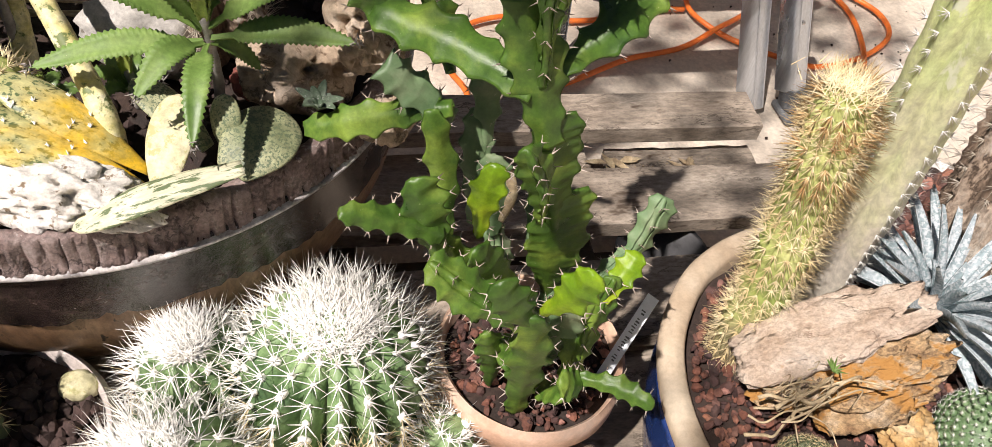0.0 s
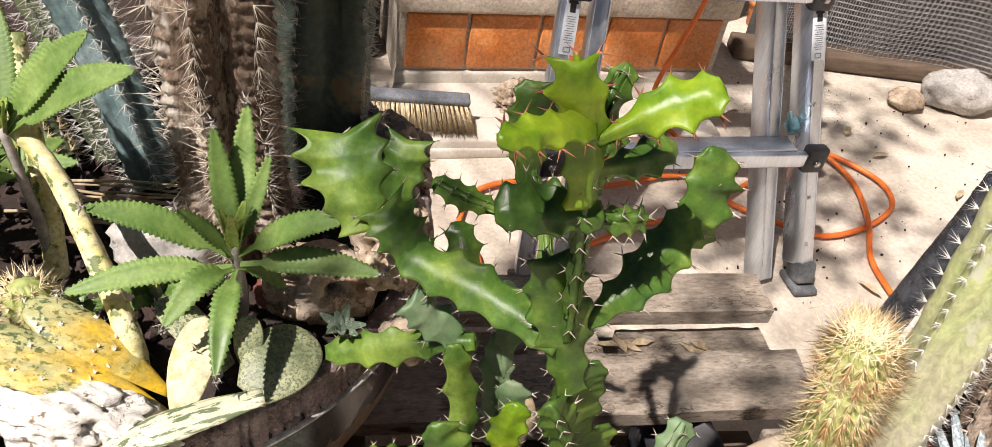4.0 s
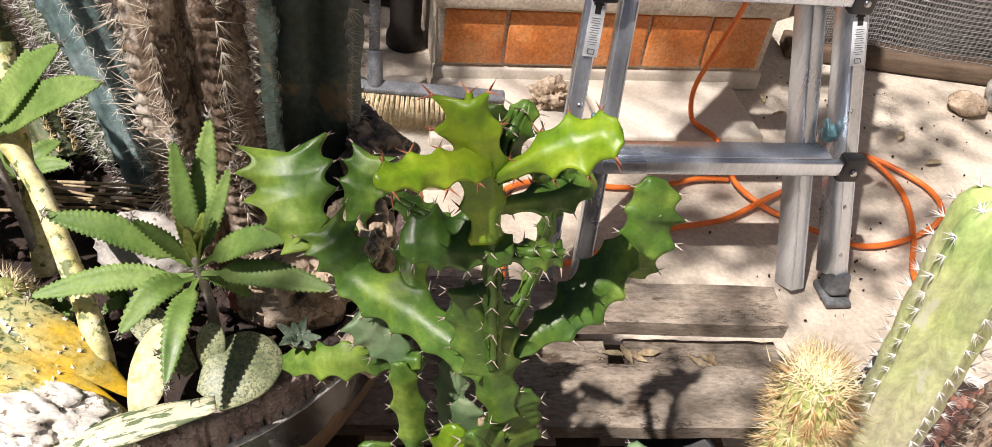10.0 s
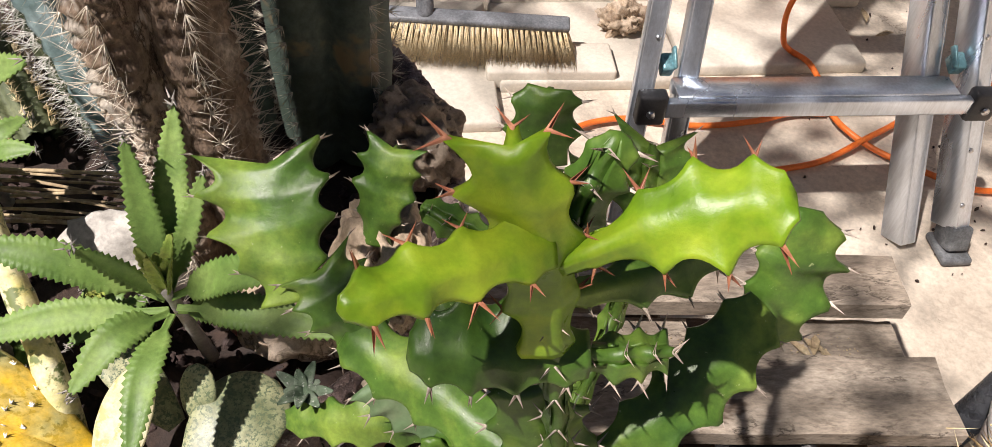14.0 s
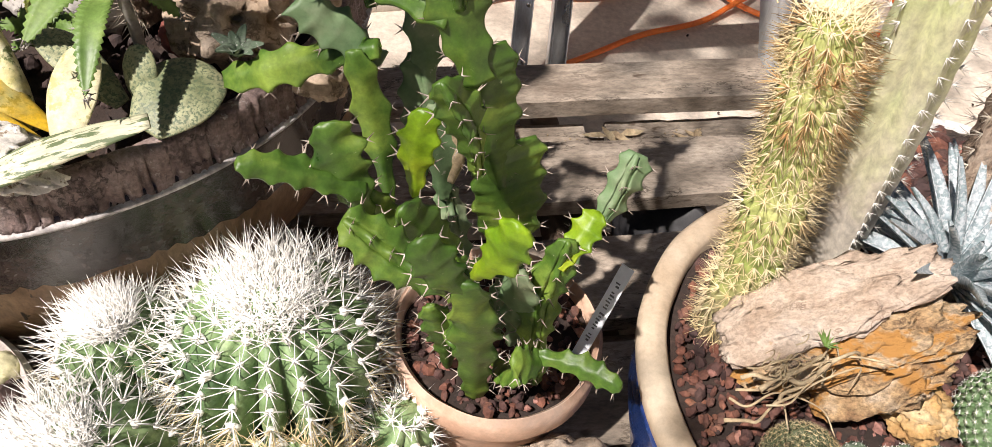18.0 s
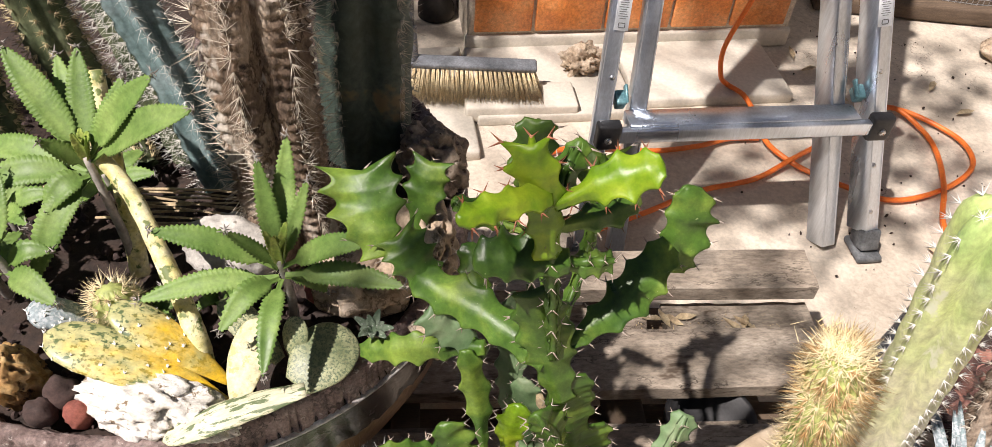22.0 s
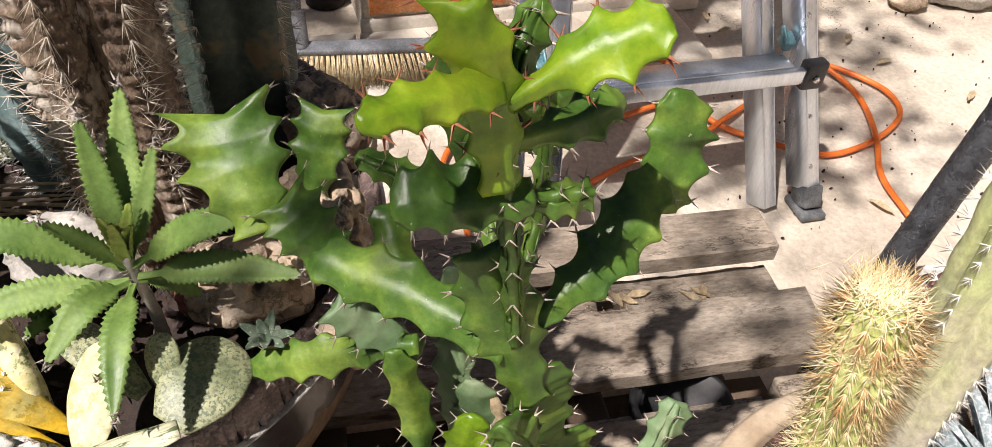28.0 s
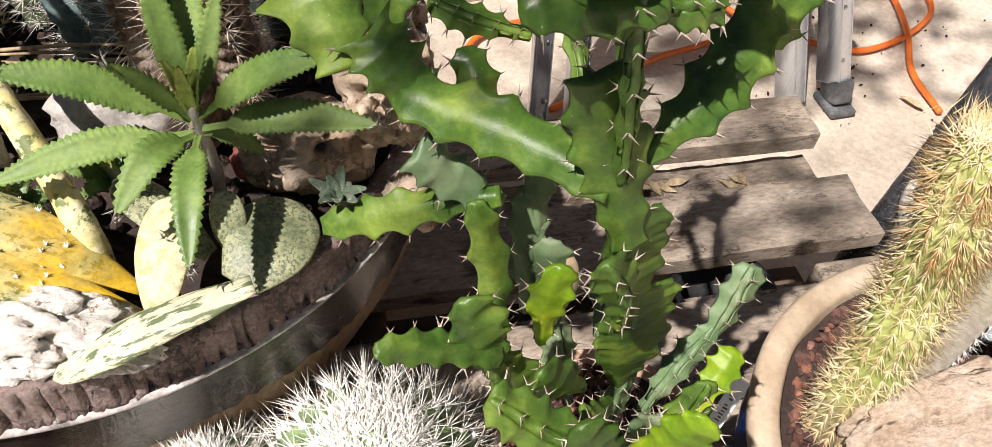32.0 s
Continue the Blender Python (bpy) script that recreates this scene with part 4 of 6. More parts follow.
def thorn_pair(skin, spread, lift, skew):
    """A horny shield with a pair of stout thorns."""
    ring = [Vector((0.0013 * math.cos(6.2832 * k / 6), 0.0010 * math.sin(6.2832 * k / 6), -0.0010)) for k in range(6)]
    verts = ring + [Vector((0, 0, -0.003)), Vector((spread, skew, lift)), Vector((-spread, -skew * 0.6, lift * 1.1)), Vector((spread * 0.30, 0.0003, lift * 0.30)), Vector((-spread * 0.30, -0.0003, lift * 0.30))]
    faces = [(k, 6, (k + 1) % 6) for k in range(6)]
    for tip, knee, order in ((7, 9, (4, 5, 0, 1, 2)), (8, 10, (1, 2, 3, 4, 5))):
        for q, s in zip(order, order[1:]):
            faces.append((q, s, tip))
    bm = raw(verts[:9], faces)
    me = bpy.data.meshes.new("thorn")
    bmesh.ops.recalc_face_normals(bm, faces=bm.faces)
    bm.to_mesh(me)
    bm.free()
    me.materials.append(M[skin])
    return me


THORNS = {skin: [thorn_pair(skin, sp, li, sk) for sp, li, sk in ((0.0066, 0.0062, 0.0018), (0.0058, 0.0072, -0.002), (0.0074, 0.0048, 0.0008))] for skin in ("thorn", "thorn_red")}


def blade(base, tip, wide, sag=0.02, teeth=0, thick=0.0022, fold=0.25, n=26, tooth=0.0011, shape=0.8, up=(0, -0.3, 0.95), stalk=0.0):
    """A solid leaf: folded along its middle, arched, toothed if asked, with a narrow stalk if asked."""
    a, b = Vector(base), Vector(tip)
    mid = (a + b) / 2 + Vector((0, 0, sag))
    if teeth:
        n = teeth * 3 + 1
    line = spline([a, mid, b], n)
    verts, faces = [], []
    for i, p in enumerate(line):
        t = i / (n - 1)
        d = (line[min(i + 1, n - 1)] - line[max(i - 1, 0)]).normalized()
        s = d.cross(Vector(up))
        s = s.normalized() if s.length > 0.15 else d.cross(Vector((0, -1, 0.2))).normalized()
        u = s.cross(d)
        q = max(0.0, (t - stalk) / (1 - stalk))
        w = wide / 2 * 1.9 * (q ** 0.62 * (1 - q) ** 0.85) * (1.0 if stalk else 0.9) + (0.0022 * (1 - q) if stalk else 0.0008 + 0.2 * wide * (1 - t) ** 2)
        saw = tooth * (0.0, 0.55, 1.1)[i % 3] if teeth and 0.05 < q < 0.97 else 0.0
        th = thick * (1 - 0.6 * t)
        wav = 0.05 * w * math.sin(t * 7 + wide * 900)
        for x, lift in ((-1, fold * w + wav), (-0.55, fold * w * 0.35), (0, 0), (0.55, fold * w * 0.35), (1, fold * w - wav)):
            verts.append(p + s * (x * w + (saw if x == 1 else -saw if x == -1 else 0)) + u * lift)
        for x, lift in ((1, fold * w - wav), (0.55, fold * w * 0.35 - th), (0, -th * 1.4), (-0.55, fold * w * 0.35 - th), (-1, fold * w + wav)):
            verts.append(p + s * (x * w + (saw if x == 1 else -saw if x == -1 else 0)) + u * (lift - 0.0006))
    for i in range(n - 1):
        for k in range(10):
            j = (k + 1) % 10
            faces.append((i * 10 + k, i * 10 + j, (i + 1) * 10 + j, (i + 1) * 10 + k))
    return raw(verts, faces)


def fleshy(base, tip, wide, thick, up=(0, 0, 1), bumps=0.0, shape=0.6, bend=0.0, seg=20, n=26, root=0.35):
    """A thick fleshy leaf or pad, rounded in section."""
    a, b = Vector(base), Vector(tip)
    mid = (a + b) / 2 + Vector(up) * bend
    line = spline([a, mid, b], n)
    fr = frames_along(line, up)
    verts, faces = [], []
    for i, (p, (d, s, u)) in enumerate(zip(line, fr)):
        t = i / (n - 1)
        f = root + (1 - root) * math.sin(math.pi * 0.5 * min(1, t / shape)) if t < shape else math.sqrt(max(0.002, 1 - ((t - shape) / (1 - shape)) ** 2.4))
        for k in range(seg):
            q = 2 * math.pi * k / seg
            x, y = math.cos(q), math.sin(q)
            bump = 1 + bumps * noise.noise(Vector((p.x * 110, p.y * 110, p.z * 110 + k)))
            verts.append(p + s * (x * wide / 2 * f * bump) + u * (y * thick / 2 * f * bump * (0.8 + 0.2 * abs(y))))
    for i in range(n - 1):
        for k in range(seg):
            j = (k + 1) % seg
            faces.append((i * seg + k, i * seg + j, (i + 1) * seg + j, (i + 1) * seg + k))
    faces += [tuple(range(seg))[::-1], tuple((n - 1) * seg + k for k in range(seg))]
    return raw(verts, faces)


def disc_spot(c, r, z):
    def spot(rg):
        a, q = rg.uniform(0, 6.283), r * math.sqrt(rg.random())
        return (c[0] + q * math.cos(a), c[1] + q * math.sin(a), z + rg.uniform(-0.004, 0.004))
    return spot


def pot(name, c, r, z0, z1, base_r, wall, lip, skin, label, rim_skin=None, soil_at=0.02, soil="soil", stones=0, stone_skin="gravel", stone=0.006, belly=None, group="", lip_r=0.004):
    """A round planter with wall, thick rim, soil and stones."""
    h = z1 - z0
    t = thing(name, (c[0], c[1], z0), label, "plant pot", group)
    bel = belly if belly is not None else (base_r + r) / 2
    shell = [(0, 0), (base_r - 0.004, 0), (base_r, 0.004), (bel, h * 0.55), (r - lip_r, h - lip), (r - lip_r - wall, h - lip), (base_r, 0.02), (0, 0.02)]
    dense = []
    for (ra, za), (rb, zb) in zip(shell, shell[1:]):
        for k in range(4):
            dense.append((ra + (rb - ra) * k / 4, za + (zb - za) * k / 4))
    dense.append(shell[-1])
    part("wall", lathe(dense, (c[0], c[1], z0), 96, 0.006), skin, t)
    bulge_r = 0.35 * wall
    part("rim", lathe([(r - lip_r - 0.002, h - lip - 0.002), (r - 0.002, h - lip), (r, h - lip + 0.004), (r, h - 0.005), (r - 0.004, h - 0.001), (r - wall * 0.5, h + 0.001), (r - wall + 0.003, h - 0.001), (r - wall, h - 0.005), (r - wall - bulge_r * 0.2, h - lip), (r - lip_r - wall, h - lip - 0.004)], (c[0], c[1], z0), 120, 0.008), rim_skin or skin, t)
    bed = bmesh.new()
    bmesh.ops.create_grid(bed, x_segments=40, y_segments=40, size=1.0)
    for v in bed.verts:
        k = max(abs(v.co.x), abs(v.co.y))
        q = Vector((v.co.x, v.co.y, 0))
        q = q.normalized() * k * (r - wall - 0.001) if q.length else q
        v.co = Vector((c[0] + q.x, c[1] + q.y, z1 - soil_at + 0.008 * noise.noise((q.x * 22, q.y * 22, z1)) + 0.004 * noise.noise((q.x * 70, q.y * 70, 1))))
    part("soil", bed, soil, t, "dry brown potting soil")
    if stones:
        g = part("gravel", pebbles(stones, disc_spot(c, r - wall - 0.008, z1 - soil_at + 0.004), stone, int(r * 1000)), stone_skin, t, "loose reddish gravel")
        tagged(g, kind="stuff")
    return t


# ---- the big brown bowl ----
BIG = (-0.338, 0.682)
big = thing("bowl_planter", (*BIG, TOP), "large dark brown glazed bowl planter on the pallet", "plant pot")
h = 0.582 - TOP
part("wall", lathe([(0, 0), (0.191, 0), (0.207, 0.008), (0.244, 0.05), (0.277, 0.10), (0.297, 0.15), (0.306, 0.19), (0.309, 0.222), (0.310, 0.245), (0.311, 0.262), (0.308, 0.268), (0.29, 0.268), (0.27, 0.20), (0.18, 0.02), (0, 0.02)], (*BIG, TOP), 140, 0.004), "belly", big)
band = lathe([(0.3085, 0.208), (0.3094, 0.216), (0.3102, 0.226), (0.3112, 0.240), (0.3122, 0.254), (0.3130, 0.262), (0.3126, 0.267), (0.3090, 0.270)], (*BIG, TOP), 260, 0.004)
for v in band.verts:     # the glaze runs down in uneven tongues
    low = max(0.0, (TOP + 0.232 - v.co.z) / 0.024)
    a = math.atan2(v.co.y - BIG[1], v.co.x - BIG[0])
    v.co.z -= low * (0.010 + 0.008 * noise.noise((a * 9, 1, 4)) + 0.010 * noise.noise((a * 60, 2, 4)))
part("glaze_band", band, "glaze_black", big, "glossy black glazed band under the rim")
# ridge whose broken white colour stands in for a highlight on the glaze
part("worn_ridge", lathe([(0.3136, 0.2620), (0.3166, 0.2632), (0.3174, 0.2648), (0.3168, 0.2664), (0.3130, 0.2676)], (*BIG, TOP), 260, 0.004), "worn", big, "glazed ridge with a white glint painted in its colour")
verts, faces = [], []
prof = [(0.284, h - 0.040), (0.2892, h - 0.0375), (0.2878, h - 0.034), (0.2868, h - 0.029), (0.2868, h - 0.018), (0.2866, h - 0.007), (0.2850, h - 0.0015), (0.280, h), (0.274, h - 0.002), (0.269, h - 0.010), (0.267, h - 0.04)]
SEG = 1080
for i, (r, z) in enumerate(prof):
    r *= 1.087
    for k in range(SEG):
        a = 2 * math.pi * k / SEG
        notch = 0.0022 * noise.noise((a * 26, z * 40, 1)) + 0.0022 * noise.noise((a * 90, z * 90, 3)) + 0.0012 * noise.noise((a * 260, z * 300, 5))
        if i in (2, 3, 4, 5):     # combed grooves down the outer face
            comb = max(0.0, math.sin(a * 168 + 5 * noise.noise((a * 14, 2, 0)))) ** 5
            notch -= 0.0048 * comb * max(0.15, 0.75 + 1.1 * noise.noise((a * 9, 7, 1)))
        verts.append(Vector((BIG[0] + (r + notch) * math.cos(a), BIG[1] + (r + notch) * math.sin(a), TOP + z + notch * 0.5)))
for i in range(len(prof) - 1):
    for k in range(SEG):
        j = (k + 1) % SEG
        faces.append((i * SEG + k, i * SEG + j, (i + 1) * SEG + j, (i + 1) * SEG + k))
part("rim", raw(verts, faces), "rim_clay", big, "rough notched brown rim, chipped and dusty")
bed = bmesh.new()
bmesh.ops.create_grid(bed, x_segments=60, y_segments=60, size=1.0)
for v in bed.verts:
    k = max(abs(v.co.x), abs(v.co.y))
    q = Vector((v.co.x, v.co.y, 0))
    q = q.normalized() * k * 0.288 if q.length else q
    v.co = Vector((BIG[0] + q.x, BIG[1] + q.y, 0.552 + 0.014 * noise.noise((q.x * 14, q.y * 14, 3)) + 0.005 * noise.noise((q.x * 60, q.y * 60, 1))))
part("soil", bed, "soil", big, "dark dry soil")
tagged(part("gravel", pebbles(1100, disc_spot(BIG, 0.278, 0.556), 0.005, 21), "dark_gravel", big, "dark brown gravel"), kind="stuff")

# ---- columns growing in the bowl ----
trunk = cactus_column("columnar_cactus", [(-0.196, 0.641, 0.565), (-0.207, 0.641, 0.70), (-0.212, 0.643, 0.86), (-0.210, 0.647, 1.02)], 0.045, 6, 0.40, "bark", "spine_grey", "old corky columnar cactus trunk in the brown bowl", step=0.0115, count=9, length=0.025, thick=0.00045, seed=2, taper=0.10, knobs=0.05, rough=0.09, n=170, spin=0.45)
cactus_column("columnar_cactus", [(-0.155, 0.790, 0.565), (-0.153, 0.790, 0.75), (-0.151, 0.793, 0.88), (-0.149, 0.796, 0.98)], 0.052, 5, 0.36, "column_blue", "spine_grey", "blue-green ribbed columnar cactus in the brown bowl", step=0.0115, count=8, length=0.016, thick=0.00045, seed=3)
cactus_column("columnar_cactus", [(-0.310, 0.723, 0.565), (-0.346, 0.744, 0.68), (-0.387, 0.754, 0.80), (-0.402, 0.757, 0.96)], 0.027, 6, 0.40, "column_frost", "spine_white", "leaning grey-blue columnar cactus with white spines", step=0.012, count=6, length=0.018, thick=0.00042, seed=4)
cactus_column("columnar_cactus", [(-0.356, 0.764, 0.565), (-0.403, 0.795, 0.68), (-0.455, 0.816, 0.80), (-0.470, 0.819, 0.95)], 0.03, 7, 0.3, "column_dark", "spine_white", "leaning spiny columnar cactus with pale spines", step=0.011, count=6, length=0.02, thick=0.00042, seed=5)
cactus_column("columnar_cactus", [(-0.413, 0.723, 0.565), (-0.470, 0.774, 0.62), (-0.501, 0.785, 0.71), (-0.537, 0.805, 0.9)], 0.03, 9, 0.25, "column_dark", "spine_straw", "dark green spiny columnar cactus with straw spines", step=0.011, count=9, length=0.012, thick=0.0007, seed=6)
cactus_column("columnar_cactus", [(-0.516, 0.661, 0.565), (-0.547, 0.692, 0.63), (-0.563, 0.713, 0.70), (-0.578, 0.723, 0.78)], 0.033, 10, 0.22, "column_dark", "spine_straw", "short dark spiny cactus beside the bowl's edge", step=0.011, count=10, length=0.012, thick=0.0007, seed=7)
cactus_column("columnar_cactus", [(-0.248, 0.785, 0.565), (-0.263, 0.805, 0.72), (-0.267, 0.812, 0.95)], 0.04, 6, 0.3, "column_blue", "spine_grey", "shaded blue-green columnar cactus in the brown bowl", step=0.013, count=6, length=0.014, thick=0.00045, seed=8)


# ---- kalanchoes ----
def kalanchoe(name, root, centre, tips, label, wide=0.0245, seed=1, bud=0.028):
    """A toothed rosette on a bare stalk: rows of tip, width and arch."""
    rg = random.Random(seed)
    c = Vector(centre)
    t = thing(name, root, label, "succulent", "toothed succulents")
    part("stalk", tube([root, (Vector(root) + c) / 2 + Vector((0.004, -0.003, 0.004)), c + Vector((0, 0, 0.014))], 0.0046, 20, 10, lambda u: 1.1 - 0.35 * u, 0.2), "kal_stem", t, "pale grey stalk")
    for tip, w, sag in tips:
        tip = Vector(tip)
        d = tip - c
        start = c + Vector((0, 0, 0.16 * max(0.0, d.z) - 0.006)) + d.normalized() * 0.003
        leaf = part("leaf", blade(start, tip, wide * w, sag, max(9, int(d.length / 0.0042)), 0.003, 0.34, tooth=0.0017, shape=0.85, up=(0.1, -0.5, 0.86), stalk=0.16), "kal", t)
        rows = [(tip + Vector([rg.uniform(-0.003, 0.003) for _ in range(3)]), Vector([rg.uniform(-1, 1) for _ in range(3)]), 0.0065) for k in range(10)]
        part("plantlet_tuft", thorns(rows, 0.0009), "kal_stem", leaf)
    for k in range(5):
        a = 1.257 * k + seed
        tip = c + Vector((0.35 * math.cos(a), 0.35 * math.sin(a) + 0.15, 1.0)).normalized() * bud * rg.uniform(0.7, 1.2)
        part("young_leaf", blade(c + Vector((0, 0, 0.012)), tip + Vector((0, 0, 0.018)), 0.009, 0.002, 8, 0.002, 0.6, tooth=0.0009), "kal_edge", t)
    return t


kalanchoe("kalanchoe", (-0.178, 0.545, 0.565), (-0.169, 0.514, 0.671), [
    ((-0.285, 0.475, 0.655), 0.95, 0.008), ((-0.268, 0.497, 0.722), 1.05, 0.010), ((-0.080, 0.502, 0.738), 0.95, 0.008), ((-0.057, 0.500, 0.687), 1.0, 0.008),
    ((-0.162, 0.424, 0.642), 0.85, 0.014), ((-0.206, 0.452, 0.656), 0.95, 0.014), ((-0.172, 0.580, 0.770), 0.95, -0.004), ((-0.190, 0.552, 0.766), 0.80, -0.006), ((-0.150, 0.556, 0.745), 0.55, -0.002),
    ((-0.205, 0.500, 0.728), 0.45, 0.004), ((-0.136, 0.535, 0.625), 0.6, 0.008)],
    "toothed green kalanchoe with long leaves in the brown bowl", seed=1)
kalanchoe("kalanchoe", (-0.345, 0.575, 0.57), (-0.358, 0.577, 0.706), [
    ((-0.289, 0.600, 0.801), 0.95, 0.006), ((-0.247, 0.575, 0.790), 1.15, 0.008), ((-0.434, 0.625, 0.795), 1.1, 0.004), ((-0.420, 0.632, 0.760), 1.0, 0.006), ((-0.464, 0.550, 0.684), 1.05, 0.014),
    ((-0.487, 0.600, 0.694), 1.0, 0.012), ((-0.398, 0.500, 0.628), 1.1, 0.016), ((-0.391, 0.540, 0.680), 0.9, 0.010), ((-0.375, 0.640, 0.792), 0.9, 0.0), ((-0.408, 0.655, 0.770), 0.8, 0.0), ((-0.385, 0.560, 0.748), 0.55, 0.003), ((-0.330, 0.625, 0.778), 0.6, 0.0)],
    "leafy toothed kalanchoe on a thick pale stem", wide=0.032, seed=2)
kalanchoe("kalanchoe", (-0.405, 0.505, 0.57), (-0.420, 0.499, 0.650), [
    ((-0.490, 0.515, 0.690), 0.85, 0.008), ((-0.355, 0.468, 0.645), 0.85, 0.008), ((-0.445, 0.440, 0.625), 0.9, 0.012), ((-0.470, 0.468, 0.655), 0.8, 0.010), ((-0.375, 0.510, 0.665), 0.7, 0.010), ((-0.430, 0.555, 0.715), 0.8, 0.004)],
    "small shaded kalanchoe at the bowl's edge", wide=0.032, seed=3)
for root, c, turn, size in (((-0.470, 0.590, 0.565), (-0.478, 0.590, 0.625), 0.3, 0.055), ((-0.395, 0.655, 0.565), (-0.400, 0.650, 0.615), 1.1, 0.050), ((-0.460, 0.530, 0.565), (-0.465, 0.525, 0.610), 2.0, 0.045), ((-0.300, 0.510, 0.565), (-0.302, 0.508, 0.590), 0.6, 0.030), ((-0.245, 0.545, 0.565), (-0.247, 0.543, 0.590), 1.6, 0.030)):
    ring = []
    for k in range(7):
        a = turn + 0.9 * k
        ring.append((Vector(c) + Vector((math.cos(a), math.sin(a), 0.25 + 0.12 * (k % 3))) * size, 0.62, 0.006))
    kalanchoe("kalanchoe", root, c, ring, "young kalanchoe offset growing in the bowl's soil", wide=0.03 * size / 0.05, seed=int(turn * 10), bud=0.014)
stems = thing("succulent_stem", (-0.241, 0.472, 0.575), "thick pale yellow stems mottled with green", "succulent")
part("stem", tube([(-0.236, 0.462, 0.572), (-0.243, 0.478, 0.610), (-0.284, 0.527, 0.655), (-0.320, 0.566, 0.690), (-0.356, 0.590, 0.715)], 0.0088, 50, 16, lambda u: 1.15 - 0.35 * u, 0.12), "thick_stem", stems)
part("stem", tube([(-0.341, 0.569, 0.575), (-0.346, 0.589, 0.63), (-0.356, 0.610, 0.68), (-0.372, 0.651, 0.76)], 0.009, 30, 14, lambda u: 1.1 - 0.3 * u, 0.15), "thick_stem", stems)


# ---- fallen fleshy leaves, stones in the bowl ----
def leaf_thing(label, base, tip, wide, thick, skin, bumps=0.08, bend=0.004, shape=0.6, root=0.35, dots=0, up=(0, 0, 1), seed=0):
    t = thing("fleshy_leaf", base, label, "leaf", "fallen fleshy leaves")
    bm = fleshy(base, tip, wide, thick, up, bumps, shape, bend, root=root)
    spots = []
    if dots:
        rg = random.Random(seed)
        vs = [v.co.copy() for v in bm.verts if v.co.z > (Vector(base).z + Vector(tip).z) / 2 - 0.002]
        for _ in range(dots):
            p = rg.choice(vs)
            for k in range(4):
                spots.append((p, Vector((rg.uniform(-0.7, 0.7), rg.uniform(-0.7, 0.7), 1)), 0.004))
    part("flesh", bm, skin, t)
    if spots:
        part("glochid_tuft", thorns(spots, 0.0008), "spine_white", t)
    return t


leaf_thing("yellowed speckled cactus pad lying on white stone", (-0.200, 0.430, 0.584), (-0.360, 0.447, 0.632), 0.050, 0.014, "pad", 0.04, 0.006, 0.70, 0.16, 34, seed=1)
leaf_thing("green speckled cactus pad with yellow base", (-0.208, 0.452, 0.582), (-0.314, 0.478, 0.640), 0.038, 0.013, "pad", 0.04, 0.006, 0.70, 0.18, 24, seed=2)
leaf_thing("pale bleached fleshy leaf leaning on stone", (-0.193, 0.426, 0.588), (-0.190, 0.493, 0.628), 0.034, 0.007, "leaf_pale", 0.04, 0.003, 0.55, 0.35, 0, (0, -0.5, 0.86))
leaf_thing("round speckled grey-green fleshy leaf", (-0.148, 0.454, 0.588), (-0.114, 0.514, 0.600), 0.058, 0.008, "pad_green", 0.04, 0.004, 0.5, 0.45, 0, (0.1, -0.3, 0.95))
leaf_thing("long pale green striped leaf on the bowl's rim", (-0.132, 0.434, 0.616), (-0.242, 0.384, 0.590), 0.029, 0.010, "striped", 0.05, 0.004, 0.6, 0.5)
leaf_thing("mottled green and cream leaf in shade", (-0.170, 0.478, 0.588), (-0.232, 0.514, 0.620), 0.032, 0.008, "pad_green", 0.05, 0.004, 0.55, 0.4)
leaf_thing("cream and green leaf beside the kalanchoe", (-0.155, 0.480, 0.585), (-0.160, 0.505, 0.622), 0.024, 0.007, "pad_green", 0.05, 0.002, 0.55, 0.4, 0, (0, -0.7, 0.7))
leaf_thing("shrivelled blue-grey cactus pad", (-0.341, 0.484, 0.60), (-0.387, 0.468, 0.632), 0.036, 0.018, "agave", 0.15, 0.004, 0.55, 0.5, 20, seed=5)
def bowl_stone(size, at, mt, seed, sub, pits, lab):
    m = pose(*at, 12, 4, -6) if seed == 1 else pose(*at, seed * 17, seed * 29, seed * 53)
    return solid("stone", rock(size, m, sub, 0.22, pits, seed), mt, lab, "stone", "stones in the bowl")


bowl_stone((0.070, 0.030, 0.026), (-0.262, 0.416, 0.590), "white_rock", 1, 5, 0.5, "white pitted limestone in the bowl")
bowl_stone((0.050, 0.032, 0.025), (-0.398, 0.429, 0.586), "ochre_rock", 2, 5, 0.5, "ochre porous stone in the bowl")
bowl_stone((0.045, 0.034, 0.052), (-0.058, 0.585, 0.650), "tan_rock", 3, 5, 0.45, "tan pitted stone standing in the bowl")
bowl_stone((0.050, 0.038, 0.036), (-0.072, 0.748, 0.615), "lava", 4, 5, 0.55, "brown porous lava stone in the bowl")
bowl_stone((0.048, 0.036, 0.050), (-0.118, 0.580, 0.592), "tan_rock", 5, 4, 0.4, "cream and brown stone behind the kalanchoe")
bowl_stone((0.018, 0.016, 0.015), (-0.158, 0.573, 0.578), "red_stone", 6, 4, 0.3, "small red lava stone in the bowl")
bowl_stone((0.05, 0.034, 0.028), (-0.253, 0.605, 0.590), "grey_rock", 7, 4, 0.15, "smooth grey stone in shade")
bowl_stone((0.015, 0.013, 0.012), (-0.322, 0.402, 0.585), "red_stone", 8, 3, 0.2, "small red-brown stone on dark gravel")
bowl_stone((0.017, 0.014, 0.012), (-0.356, 0.399, 0.583), "dark_gravel", 9, 3, 0.2, "dark brown pebble lying on gravel")
bowl_stone((0.018, 0.016, 0.014), (-0.346, 0.419, 0.583), "dark_gravel", 10, 3, 0.2, "dark brown pebble lying on gravel")
